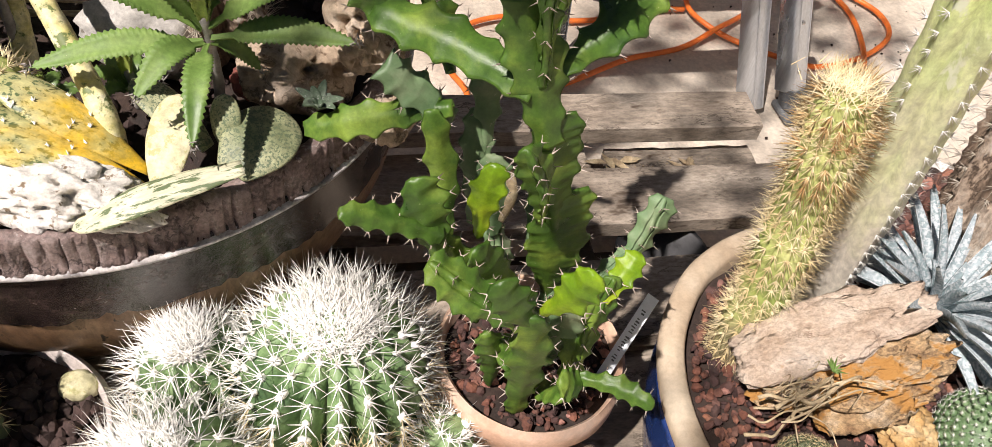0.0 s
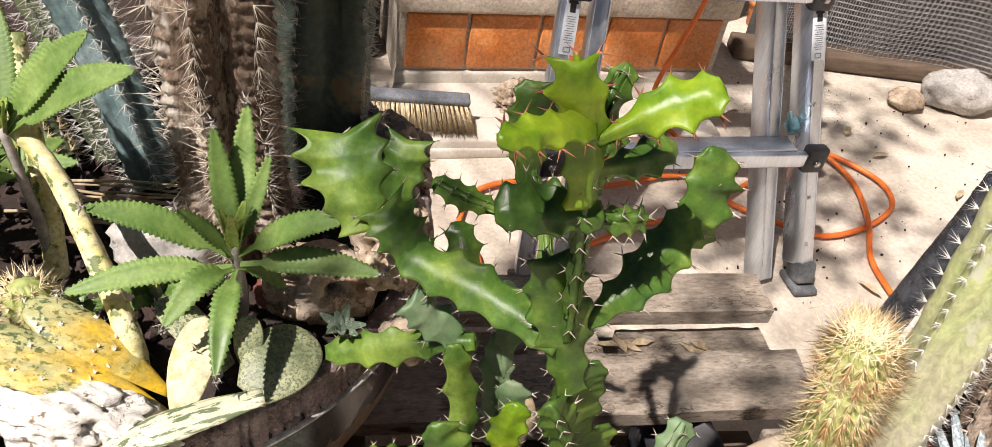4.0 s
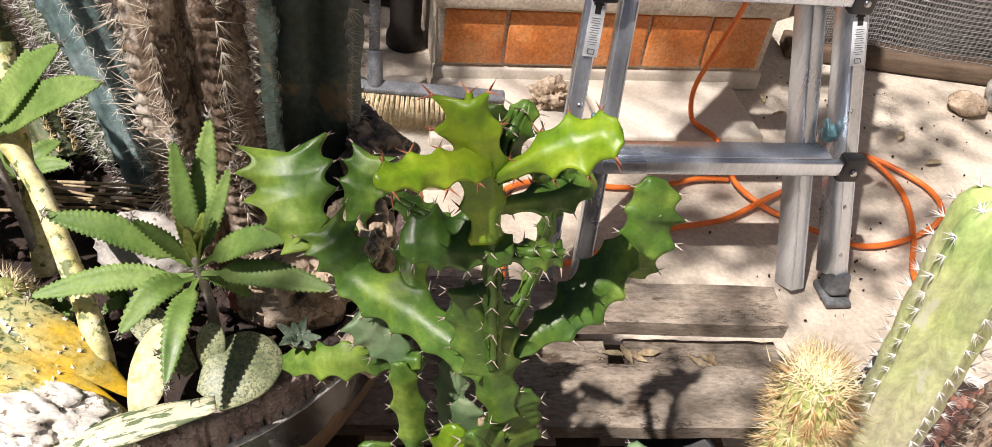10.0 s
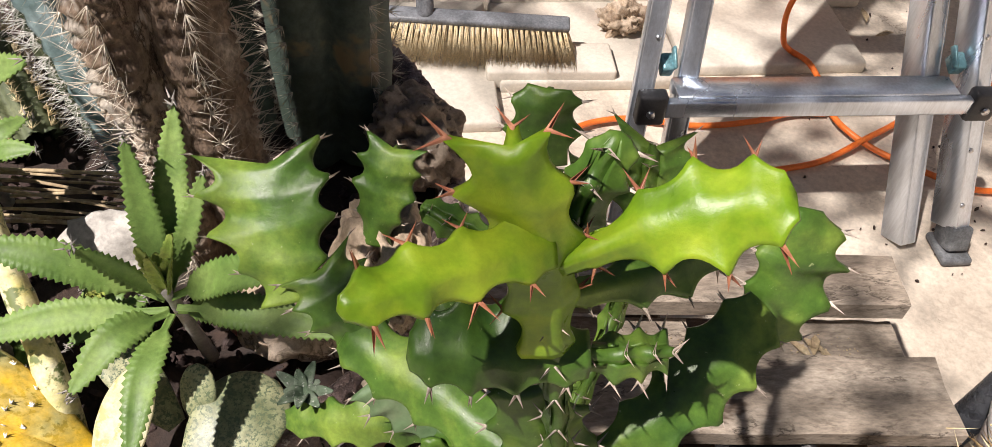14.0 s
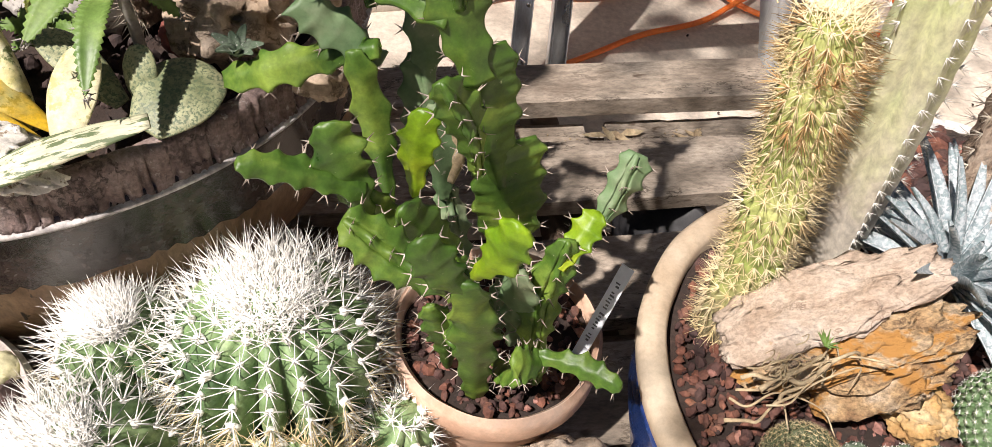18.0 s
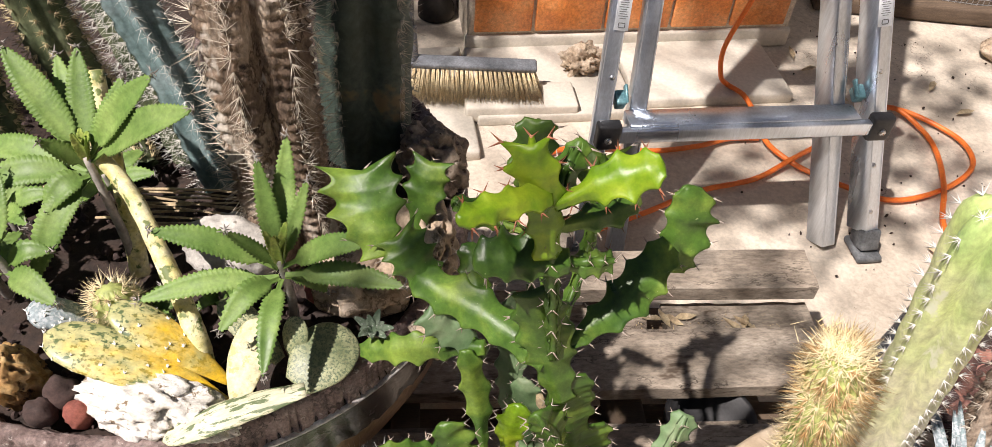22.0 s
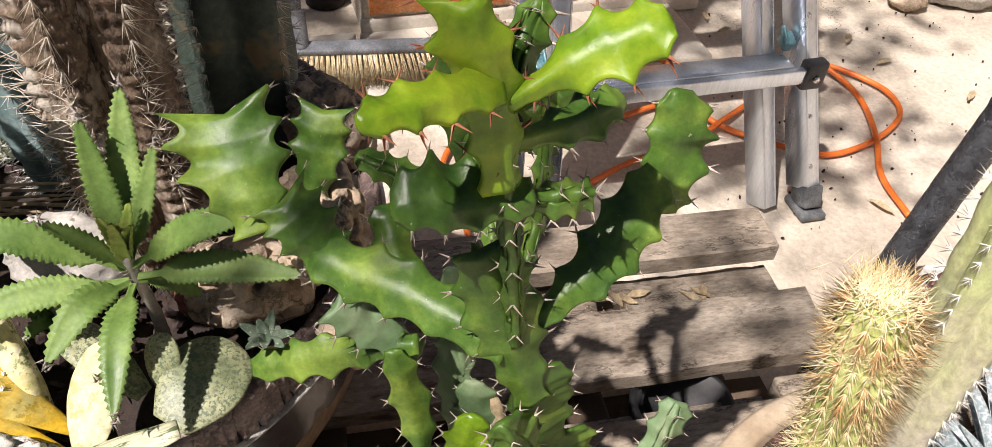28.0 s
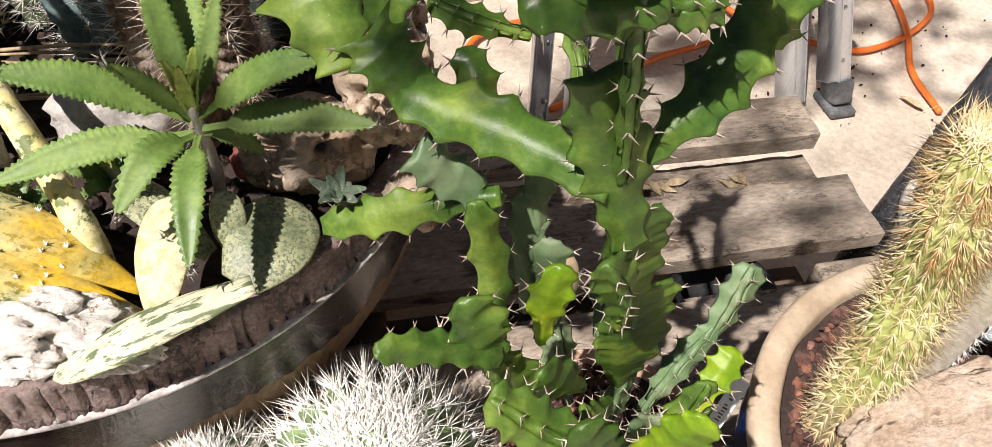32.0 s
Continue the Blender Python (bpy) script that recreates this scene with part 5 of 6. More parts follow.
bowl_stone((0.025, 0.02, 0.022), (-0.036, 0.522, 0.595), "tan_rock", 11, 4, 0.3, "small tan stone near the rim")
tuft = thing("dry_cactus_tuft", (-0.325, 0.496, 0.58), "dry straw-coloured cactus offset with spines", "cactus")
bm, spots = ribbed([(-0.322, 0.494, 0.58), (-0.323, 0.495, 0.612), (-0.324, 0.496, 0.640)], 0.020, 10, 0.2, 16, 6, lambda u: math.sqrt(max(0.02, 1 - (2 * u - 1) ** 2 * 0.9)), 0, 0.008)
part("stem", bm, "column_gold", tuft)
part("spine_coat", thorns(bristles(spots, 10, 0.015, random.Random(4)), 0.0005), "spine_gold", tuft)
rg = random.Random(41)
twigs = thing("dry_twigs", (-0.31, 0.64, 0.585), "bundle of dry brown twigs between the stems", "twigs")
for k in range(14):
    a = Vector((-0.40 + rg.uniform(0, 0.05), 0.625 + rg.uniform(-0.02, 0.03), 0.585 + 0.0022 * k))
    b = a + Vector((rg.uniform(0.12, 0.2), rg.uniform(-0.02, 0.03), rg.uniform(-0.008, 0.01)))
    part("twig", tube([a, a.lerp(b, 0.5) + Vector((0, 0, rg.uniform(0, 0.008))), b], 0.0016, 12, 6, lambda u: 1 - 0.5 * u, 0.2), "dry", twigs)

# ---- euphorbia in its clay pot ----
EU = (0.113, 0.425)
clay = pot("clay_pot", EU, 0.089, TOP, 0.419, 0.062, 0.0075, 0.034, "terracotta", "small pale terracotta pot holding the euphorbia", None, 0.018, "soil", 480, "gravel", 0.0048, group="plant pots")
euphorbia = thing("euphorbia", (0.112, 0.425, 0.405), "branching green euphorbia with wavy thorned wings", "succulent")


def joint(base, tip, right, left, third, teeth, skin="euph", roll=0, sweep=0.15, ripple=0.0, slim=0.36, end=0.5, cut=0.33, sway=0.6):
    """One joint of the euphorbia in its place; young joints bear longer red thorns."""
    young = skin == "euph_new"
    seed = int(1000 * (base[0] + tip[2]) + 7 * teeth + 300 * base[1])
    return segment(euphorbia, base, tip, right * 0.82, left * 0.82, third * 0.82, skin, teeth + (teeth > 2), "thorn_red" if young else "thorn", seed, roll, sweep, 0.0074 if young else 0.0064, ripple, slim, end, cut, sway)


# stem from the soil up
joint((0.112, 0.425, 0.395), (0.118, 0.436, 0.500), 0.017, 0.016, 0.012, 5, "euph_grey")
joint((0.118, 0.440, 0.480), (0.097, 0.421, 0.630), 0.052, 0.028, -0.014, 5, ripple=0.0010, slim=0.3, end=0.75, cut=0.17, sway=0.12)
joint((0.099, 0.421, 0.600), (0.080, 0.412, 0.712), 0.036, 0.026, -0.012, 4, ripple=0.0008, end=0.7, cut=0.18, sway=0.15)
joint((0.082, 0.394, 0.635), (0.060, 0.376, 0.714), 0.019, 0.018, 0.013, 4)
joint((0.076, 0.406, 0.698), (0.045, 0.420, 0.793), 0.034, 0.023, -0.012, 4, sweep=0.3, slim=0.5, end=0.8)
joint((0.078, 0.422, 0.742), (0.140, 0.476, 0.798), 0.028, 0.023, -0.010, 4, roll=6, end=0.6)
joint((0.142, 0.484, 0.772), (0.147, 0.499, 0.835), 0.037, 0.015, -0.011, 3, roll=-8, sweep=0.0, slim=0.85, end=0.5)
# bare neck and the head of young joints
joint((0.066, 0.408, 0.745), (0.050, 0.405, 0.874), 0.008, 0.008, 0.007, 5, sweep=0.0, slim=0.9)
joint((0.060, 0.405, 0.840), (0.008, 0.394, 0.844), 0.032, 0.016, -0.008, 3, slim=0.6, end=0.45)
joint((0.056, 0.408, 0.840), (0.093, 0.421, 0.832), 0.013, 0.012, 0.009, 3, sweep=0.2, slim=0.3, end=0.8)
joint((0.052, 0.402, 0.858), (0.034, 0.405, 0.931), 0.015, 0.025, -0.010, 3, "euph_new", sweep=0.5, slim=0.6, end=0.9)
joint((0.042, 0.399, 0.902), (0.000, 0.362, 0.912), 0.013, 0.012, -0.006, 3, "euph_new", slim=1.1, end=0.45)
joint((0.056, 0.404, 0.895), (0.106, 0.408, 0.927), 0.020, 0.018, -0.005, 3, "euph_new", slim=0.2, end=0.6)
joint((0.056, 0.412, 0.868), (0.105, 0.447, 0.866), 0.015, 0.015, -0.008, 3)
joint((0.050, 0.412, 0.882), (0.061, 0.425, 0.924), 0.014, 0.011, 0.008, 3)
# long arm towards the bowl with its joints
joint((0.058, 0.412, 0.735), (-0.042, 0.465, 0.742), 0.026, 0.024, -0.008, 4, slim=0.7, end=0.6, cut=0.26, sway=0.4)
joint((-0.030, 0.465, 0.736), (-0.058, 0.482, 0.764), 0.027, 0.025, -0.008, 3, sweep=0.4, slim=0.6, end=0.95)
joint((-0.072, 0.480, 0.752), (-0.092, 0.518, 0.794), 0.037, 0.043, -0.014, 3, sweep=0.4, slim=0.5, end=0.95)
joint((-0.060, 0.575, 0.690), (-0.052, 0.600, 0.738), 0.029, 0.026, -0.010, 3, sweep=0.4, slim=0.5, end=0.95)
joint((0.010, 0.470, 0.700), (-0.008, 0.512, 0.735), 0.018, 0.017, -0.008, 3, sweep=0.3)
joint((0.030, 0.560, 0.712), (-0.028, 0.572, 0.724), 0.017, 0.016, 0.008, 4)
# joints behind the stem
joint((0.060, 0.450, 0.700), (0.042, 0.550, 0.766), 0.009, 0.009, 0.008, 5, sweep=0.0, slim=0.8)
joint((0.040, 0.546, 0.752), (0.036, 0.562, 0.828), 0.028, 0.024, -0.010, 4, sweep=0.3, end=0.7)
joint((0.072, 0.470, 0.700), (0.096, 0.582, 0.742), 0.010, 0.010, 0.008, 5, sweep=0.0, slim=0.8)
joint((0.096, 0.580, 0.732), (0.097, 0.598, 0.770), 0.030, 0.034, 0.014, 3, sweep=0.6, slim=0.4, end=1.0)
# low arm over the bowl's rim
joint((0.022, 0.440, 0.555), (0.000, 0.456, 0.668), 0.019, 0.016, -0.009, 3)
joint((0.010, 0.464, 0.665), (-0.094, 0.482, 0.615), 0.019, 0.020, -0.007, 4, slim=0.6)
joint((0.010, 0.466, 0.655), (-0.034, 0.470, 0.692), 0.022, 0.019, -0.008, 3, "euph_grey", slim=0.6, end=0.9, sweep=0.3)
# joints round the stem's foot
joint((0.014, 0.384, 0.596), (-0.008, 0.386, 0.668), 0.030, 0.018, -0.010, 4)
joint((0.010, 0.380, 0.622), (-0.053, 0.364, 0.654), 0.015, 0.015, -0.007, 4, slim=0.7)
joint((0.050, 0.400, 0.500), (0.014, 0.388, 0.612), 0.022, 0.020, -0.011, 4)
joint((0.044, 0.412, 0.595), (0.049, 0.418, 0.657), 0.020, 0.017, -0.010, 3, "euph_young")
joint((0.042, 0.470, 0.545), (0.036, 0.496, 0.640), 0.020, 0.020, -0.012, 4, "euph_grey")
joint((0.060, 0.462, 0.540), (0.052, 0.472, 0.614), 0.024, 0.021, -0.012, 3, "euph_grey", roll=15)
joint((0.045, 0.488, 0.610), (0.034, 0.503, 0.692), 0.020, 0.017, -0.010, 3, "euph_grey")
joint((0.080, 0.440, 0.465), (0.062, 0.470, 0.536), 0.021, 0.020, 0.012, 4, "euph_grey", roll=-10)
joint((0.095, 0.365, 0.415), (0.082, 0.330, 0.602), 0.024, 0.022, -0.013, 5, slim=0.6)
joint((0.080, 0.340, 0.584), (0.008, 0.350, 0.628), 0.026, 0.023, 0.010, 5, slim=0.6)
joint((0.082, 0.334, 0.592), (0.052, 0.326, 0.642), 0.022, 0.019, -0.010, 3, roll=20)
joint((0.088, 0.326, 0.620), (0.105, 0.312, 0.678), 0.021, 0.017, -0.008, 3, "euph_young")
joint((0.142, 0.372, 0.432), (0.146, 0.384, 0.584), 0.020, 0.022, 0.012, 6, slim=0.6)
joint((0.147, 0.382, 0.565), (0.166, 0.403, 0.592), 0.016, 0.017, -0.010, 3, "euph_young", roll=20)
joint((0.140, 0.354, 0.488), (0.194, 0.330, 0.495), 0.012, 0.015, -0.008, 4, slim=0.6)
joint((0.144, 0.358, 0.480), (0.118, 0.338, 0.506), 0.018, 0.017, -0.010, 3)
joint((0.140, 0.435, 0.450), (0.184, 0.465, 0.525), 0.018, 0.017, 0.010, 4, "euph_grey", roll=10)
joint((0.178, 0.460, 0.508), (0.203, 0.486, 0.570), 0.025, 0.018, 0.010, 3, "euph_grey", roll=-10, end=0.7)
joint((0.122, 0.400, 0.440), (0.118, 0.372, 0.562), 0.021, 0.020, -0.013, 5, "euph_grey", roll=30)
joint((0.072, 0.400, 0.553), (0.038, 0.374, 0.614), 0.021, 0.018, -0.010, 3, roll=15)
joint((0.092, 0.395, 0.538), (0.068, 0.352, 0.574), 0.018, 0.019, -0.010, 3, roll=-10)
joint((0.100, 0.410, 0.470), (0.075, 0.352, 0.502), 0.018, 0.017, -0.010, 4)
joint((0.110, 0.390, 0.425), (0.128, 0.345, 0.472), 0.016, 0.017, -0.010, 4, roll=20)
joint((0.090, 0.440, 0.560), (0.100, 0.470, 0.602), 0.018, 0.016, -0.010, 3, "euph_grey")
joint((0.072, 0.388, 0.420), (0.058, 0.368, 0.522), 0.020, 0.019, -0.011, 4)
scab = part("corky_scar", tube([(0.066, 0.462, 0.552), (0.070, 0.466, 0.58), (0.064, 0.472, 0.605)], 0.0045, 16, 10, lambda u: 0.7 + 0.6 * math.sin(3.1 * u), 0.5), "dry", euphorbia, "brown corky scar")


def name_tag(top, foot, wide, label):
    a, b = Vector(foot), Vector(top)
    t = thing("plant_label", foot, label, "plant label", "plant labels")
    d = (b - a)
    z = d.normalized()
    x = Vector((0.75, -0.55, 0.0))
    x = (x - z * x.dot(z)).normalized()
    y = z.cross(x)
    m = Matrix((x, y, z)).transposed().to_4x4()
    m.translation = (a + b) / 2
    part("plate", block((wide, 0.0009, d.length), m, 0.0), "paper", t, "", False)
    bars = bmesh.new()
    for k in range(20):
        if k in (2, 9, 16):
            continue
        for y in (-0.0006, 0.0006):
            box(bars, (wide * (0.34, 0.26, 0.38, 0.22)[k % 4], 0.0003, d.length * (0.012, 0.016, 0.010)[k % 3]), m @ pose(wide * 0.03 * ((k * 5) % 3 - 1), y, d.length * (0.34 - k * 0.030)))
    part("writing", bars, "rubber", t, "", False)
    return t


name_tag((0.208, 0.436, 0.497), (0.178, 0.406, 0.400), 0.0115, "white plastic plant label stuck in the clay pot")

# ---- barrel cactus cluster ----
cluster_pot = pot("clay_pot", (-0.088, 0.337), 0.137, TOP, 0.372, 0.10, 0.009, 0.03, "terracotta", "terracotta pot hidden under the barrel cactus", None, 0.015, "soil", group="plant pots")


def barrel_head(name, c, r, hgt, ribs, label, spine="spine_white", seed=1, length=0.023, lean=(0, 0, 0), wool=True, step=0.0165):
    rg = random.Random(seed)
    a = Vector(c) - Vector((0, 0, hgt * 0.62)) - Vector(lean) * hgt * 0.5
    b = Vector(c) + Vector((0, 0, hgt * 0.5)) + Vector(lean) * hgt * 0.5
    bm, _ = ribbed([a, (a + b) / 2, b], r, ribs, 0.30, 30, 8, lambda u: max(0.03, (1 - abs((u - 0.48) / 0.53) ** 2.4)) ** 0.5, 0.03, step, 0.8)
    t = thing(name, a, label, "cactus", "barrel cactus heads")
    part("body", bm, "barrel", t)
    up = (b - a).normalized()
    side = up.cross(Vector((0, 1, 0.1))).normalized()
    deep = up.cross(side)

    def on_body(u, turn):
        f = max(0.03, (1 - abs((u - 0.48) / 0.53) ** 2.4)) ** 0.5
        return a.lerp(b, u) + (side * math.cos(turn) + deep * math.sin(turn)) * r * f * 1.01
    levels, run, last = [], step * 0.6, on_body(1.0, 0)
    for k in range(1, 300):
        here = on_body(1 - k / 340, 0)
        run += (here - last).length
        last = here
        if run > step:
            run = 0.0
            levels.append(1 - k / 340)
    first = ribbed([a, (a + b) / 2, b], r, ribs, 0.30, 3, 8, None, 0, step)[1][0][1]
    zero = math.atan2(first.dot(deep), first.dot(side))
    rest = []
    for u in levels:
        for k in range(ribs):
            turn = zero + 2 * math.pi * k / ribs
            p, q = on_body(u, turn), on_body(u + 0.02, turn)
            along = (q - p).normalized()
            out = along.cross((p - a.lerp(b, u)).cross(along)).normalized()
            rest.append((p, out, along))
    part("spine_coat", thorns(bristles(rest, 8, length * 1.28, rg, 0.95, 1.05), 0.00080), spine, t, "stiff white radiating spines")
    low = [s for s in rest if (s[0] - a).dot(up) < (b - a).length * 0.62]
    part("old_spine_coat", thorns(bristles(low, 6, length * 1.4, rg, 1.1), 0.0006), "spine_straw", t, "straw-coloured old spines")
    arev = pebbles(len(rest), lambda g, it=iter(rest): next(it)[0], 0.0042, seed)
    part("areole_wool", arev, "spine_white", t, "woolly white areoles")
    if wool:
        rows = []
        for _ in range(1100):
            q, an = r * 0.42 * math.sqrt(rg.random()), rg.uniform(0, 6.283)
            p = b + Vector((q * math.cos(an), q * math.sin(an), -0.02 * r - 0.30 * q * q / r))
            rows.append((p, Vector((math.cos(an) * 1.3 * q / r + rg.gauss(0, 0.35), math.sin(an) * 1.3 * q / r + rg.gauss(0, 0.35), 0.8)) + Vector(lean), length * rg.uniform(0.4, 1.1)))
        part("crown", thorns(rows, 0.00105), "spine_white", t, "dense white woolly crown")
    return t


barrel_head("barrel_cactus", (-0.064, 0.390, 0.424), 0.081, 0.136, 18, "green barrel cactus with dense white spines", seed=1, lean=(0.02, 0.05, 0))
barrel_head("barrel_cactus", (-0.181, 0.383, 0.410), 0.050, 0.10, 13, "small barrel cactus head with white spines", seed=2, lean=(-0.1, 0.0, 0))
barrel_head("barrel_cactus", (-0.178, 0.286, 0.405), 0.062, 0.115, 14, "barrel cactus head with thick white wool", seed=3, lean=(-0.15, -0.1, 0))
barrel_head("barrel_cactus", (-0.036, 0.296, 0.378), 0.052, 0.085, 12, "low barrel cactus head with tan crown", "spine_straw", seed=4, wool=False, lean=(0, -0.05, 0))
barrel_head("barrel_cactus", (0.033, 0.352, 0.365), 0.034, 0.07, 9, "small dark barrel offset beside the clay pot", seed=5, length=0.018, wool=False, lean=(0.3, 0, 0))
name_tag((-0.132, 0.538, 0.335), (-0.136, 0.538, 0.279), 0.014, "small white plant label behind the barrel cactus")

# ---- small grey-rimmed pot ----
pot("grey_pot", (-0.334, 0.298), 0.107, TOP, 0.410, 0.075, 0.0085, 0.03, "grey_clay", "grey-rimmed clay pot with dark gravel", None, 0.014, "soil", 420, "dark_gravel", 0.0075, group="plant pots")
solid("pebble_plant", rock((0.017, 0.014, 0.014), pose(-0.275, 0.365, 0.404), 4, 0.05, 0.1, 3), "leaf_pale", "pale cracked round living-stone plant on gravel", "succulent")
cactus_column("globe_cactus", [(-0.374, 0.302, 0.385), (-0.378, 0.306, 0.46), (-0.380, 0.312, 0.535)], 0.062, 11, 0.28, "column_dark", "spine_straw", "dark grey-green ribbed globe cactus in the grey pot", step=0.017, count=6, length=0.013, thick=0.0005, seed=9, taper=0.6, n=36, knobs=0.05)
cactus_column("globe_cactus", [(-0.470, 0.344, TOP), (-0.475, 0.345, 0.42), (-0.478, 0.347, 0.560)], 0.050, 10, 0.28, "column_dark", "spine_straw", "dark green ribbed cactus standing beside the bowl", step=0.016, count=6, length=0.013, thick=0.0005, seed=19, taper=0.35, n=40, knobs=0.05)
solid("plank", block((0.34, 0.036, 0.032), Matrix.Translation((-0.470, 0.472, TOP + 0.019)) @ Matrix.Rotation(radians(-6), 4, "Z"), 0.003, 1), "wood", "weathered wooden plank wedged under the bowl", "plank")

# ---- blue glazed planter ----
BL = (0.435, 0.383)
blue = pot("blue_planter", BL, 0.213, TOP, 0.452, 0.185, 0.024, 0.020, "blue_glaze", "round blue glazed planter with wide beige rim", "rim_beige", 0.014, "soil", 2800, "gravel", 0.0048, belly=0.206, group="plant pots", lip_r=0.003)
cactus_column("golden_cactus", [(0.296, 0.424, 0.432), (0.299, 0.436, 0.54), (0.295, 0.449, 0.65), (0.288, 0.460, 0.731)], 0.0222, 15, 0.14, "column_gold", "spine_gold", "yellow-green column cactus covered in golden spines", step=0.0105, count=9, length=0.0165, thick=0.00052, n=110, taper=0.16, seed=10, knobs=0.07, crown="spine_rust")
cactus_column("pale_cactus", [(0.380, 0.482, 0.435), (0.371, 0.473, 0.55), (0.346, 0.454, 0.72), (0.311, 0.430, 0.912)], 0.0265, 5, 0.42, "column_pale", "spine_white", "pale yellow-green ribbed column cactus with corky base", step=0.0125, count=9, length=0.0095, thick=0.00042, n=60, taper=0.06, seed=11, knobs=0.03, spin=0.40)
stump = thing("layered_rock", (0.387, 0.404, 0.44), "layered tan and rust rock in the blue planter", "rock")
STUMP = pose(0.352, 0.374, 0.510, -10, -28, 12) @ Matrix.Scale(0.98, 4)
for size, at in (((0.082, 0.036, 0.011), (0.000, 0.012, 0.026, 0, 0, 0)), ((0.074, 0.040, 0.010), (0.006, 0.004, 0.011, 4, 2, 6)), ((0.080, 0.034, 0.010), (0.008, -0.010, -0.004, -3, 1, -8)),
                 ((0.060, 0.040, 0.011), (0.022, -0.014, -0.018, 5, -4, 10)), ((0.056, 0.036, 0.012), (0.014, -0.010, -0.034, 2, 5, -14)), ((0.046, 0.038, 0.018), (0.024, 0.000, -0.054, -5, 16, 8))):
    part("slab", rock(size, STUMP @ pose(*at), 5, 0.30, 0.12, 12 + 90 * at[2], 1.7, 0.75), "slate_rock" if at[2] > 0.02 else "rust_rock", stump, "pale weathered top slab" if at[2] > 0.02 else "")
rg = random.Random(31)
roots = thing("dry_roots", (0.351, 0.362, 0.46), "dry curling roots and sprigs over the rock", "roots")
for k in range(12):
    a = Vector((0.262 + 0.004 * k, 0.318 + rg.uniform(-0.012, 0.02), 0.500 + 0.0027 * k + rg.uniform(0, 0.01)))
    b = a + Vector((rg.uniform(0.025, 0.06), rg.uniform(-0.01, 0.025), rg.uniform(0.005, 0.03)))
    mid = a.lerp(b, 0.5) + Vector((0, rg.uniform(-0.014, 0.004), rg.uniform(0.004, 0.016)))
    kink = a.lerp(b, 0.25) + Vector((rg.uniform(-0.006, 0.006), rg.uniform(-0.008, 0.002), rg.uniform(-0.004, 0.008)))
    part("root", tube([a, kink, mid, b, b + Vector((rg.uniform(-0.005, 0.012), rg.uniform(-0.02, 0.01), -0.012))], rg.uniform(0.0008, 0.0021), 26, 7, lambda u: 1 - 0.6 * u, 0.45), "dry", roots)
for k in range(26):
    a = Vector((0.300 + rg.gauss(0, 0.014), 0.326 + rg.gauss(0, 0.007), 0.540 + rg.gauss(0, 0.008)))
    turn = rg.uniform(0, 6.283)
    ends = [a + Vector((math.cos(turn + 1.3 * j), 0.4 * math.sin(2.1 * j + turn), math.sin(turn + 1.3 * j))) * 0.0052 for j in range(4)]
    part("dry_curl", tube(ends, 0.0006, 12, 5, lambda u: 1 - 0.5 * u, 0.2), "dry", roots)
part("sprig", thorns([(Vector((0.318, 0.335, 0.556)), Vector((rg.uniform(-1, 1), rg.uniform(-1, 1), 0.8)), 0.012) for _ in range(16)], 0.0016), "kal", roots, "tiny green sprig")

agave = thing("agave", (0.458, 0.424, 0.44), "silver-blue agave rosette with mottled leaves", "agave")
ac = Vector((0.458, 0.436, 0.512))
rg = random.Random(12)
for ringi, (cnt, elev, ln, w) in enumerate(((20, -24, 0.112, 0.0135), (22, -4, 0.130, 0.0145), (19, 16, 0.128, 0.0145), (14, 36, 0.112, 0.0135), (9, 56, 0.09, 0.011), (4, 72, 0.06, 0.008))):
    for k in range(cnt):
        a = 2 * math.pi * (k + 0.5 * ringi + rg.uniform(-0.2, 0.2)) / cnt
        e = radians(elev + rg.uniform(-8, 8))
        L = ln * rg.uniform(0.85, 1.15)
        if math.cos(a - 3.8) > 0.45 and ringi < 3:
            continue
        d = Vector((math.cos(a) * math.cos(e), math.sin(a) * math.cos(e), math.sin(e)))
        part("leaf", blade(ac + d * 0.006, ac + d * L, w, 0.006, 0, 0.0035, 0.5, 18, shape=0.75), "agave", agave)

for c, r, lab, skin, sp in (((0.331, 0.302, 0.453), 0.027, "small round cactus with fine brown spines", "column_dark", "spine_straw"), ((0.496, 0.338, 0.464), 0.040, "round green mammillaria with spiral nubs", "small_green", "spine_white")):
    t = thing("mammillaria", (c[0], c[1], c[2] - 0.015), lab, "cactus", "small round cacti")
    rows, knob_spots = [], []
    N = 260
    for i in range(N):
        z = 1 - i / N * 1.15
        q = math.sqrt(max(0, 1 - z * z))
        a = i * 2.39996
        out = Vector((q * math.cos(a), q * math.sin(a), z))
        p = Vector(c) + out * r * Vector((1, 1, 0.75)).length / 1.6
        knob_spots.append(p)
        for k in range(7):
            an = 6.283 * k / 7
            side = out.cross(Vector((0.1, 0.2, 0.97))).normalized()
            rows.append((p + out * 0.002, out * 0.55 + side * math.cos(an) + out.cross(side) * math.sin(an), 0.0052))
    it = iter(knob_spots)
    part("body", rock((r * 0.95, r * 0.95, r * 0.85), pose(*c), 3, 0.02, 0, 1), skin, t)
    part("nub_skin", pebbles(N, lambda g, it=iter(knob_spots): next(it), 0.0030, 5), skin, t)
    part("spine_coat", thorns(rows, 0.00022), sp, t)
cl = thing("cactus_clump", (0.438, 0.299, 0.44), "clump of tiny grey-green button cacti", "cactus", "small round cacti")
rg = random.Random(6)
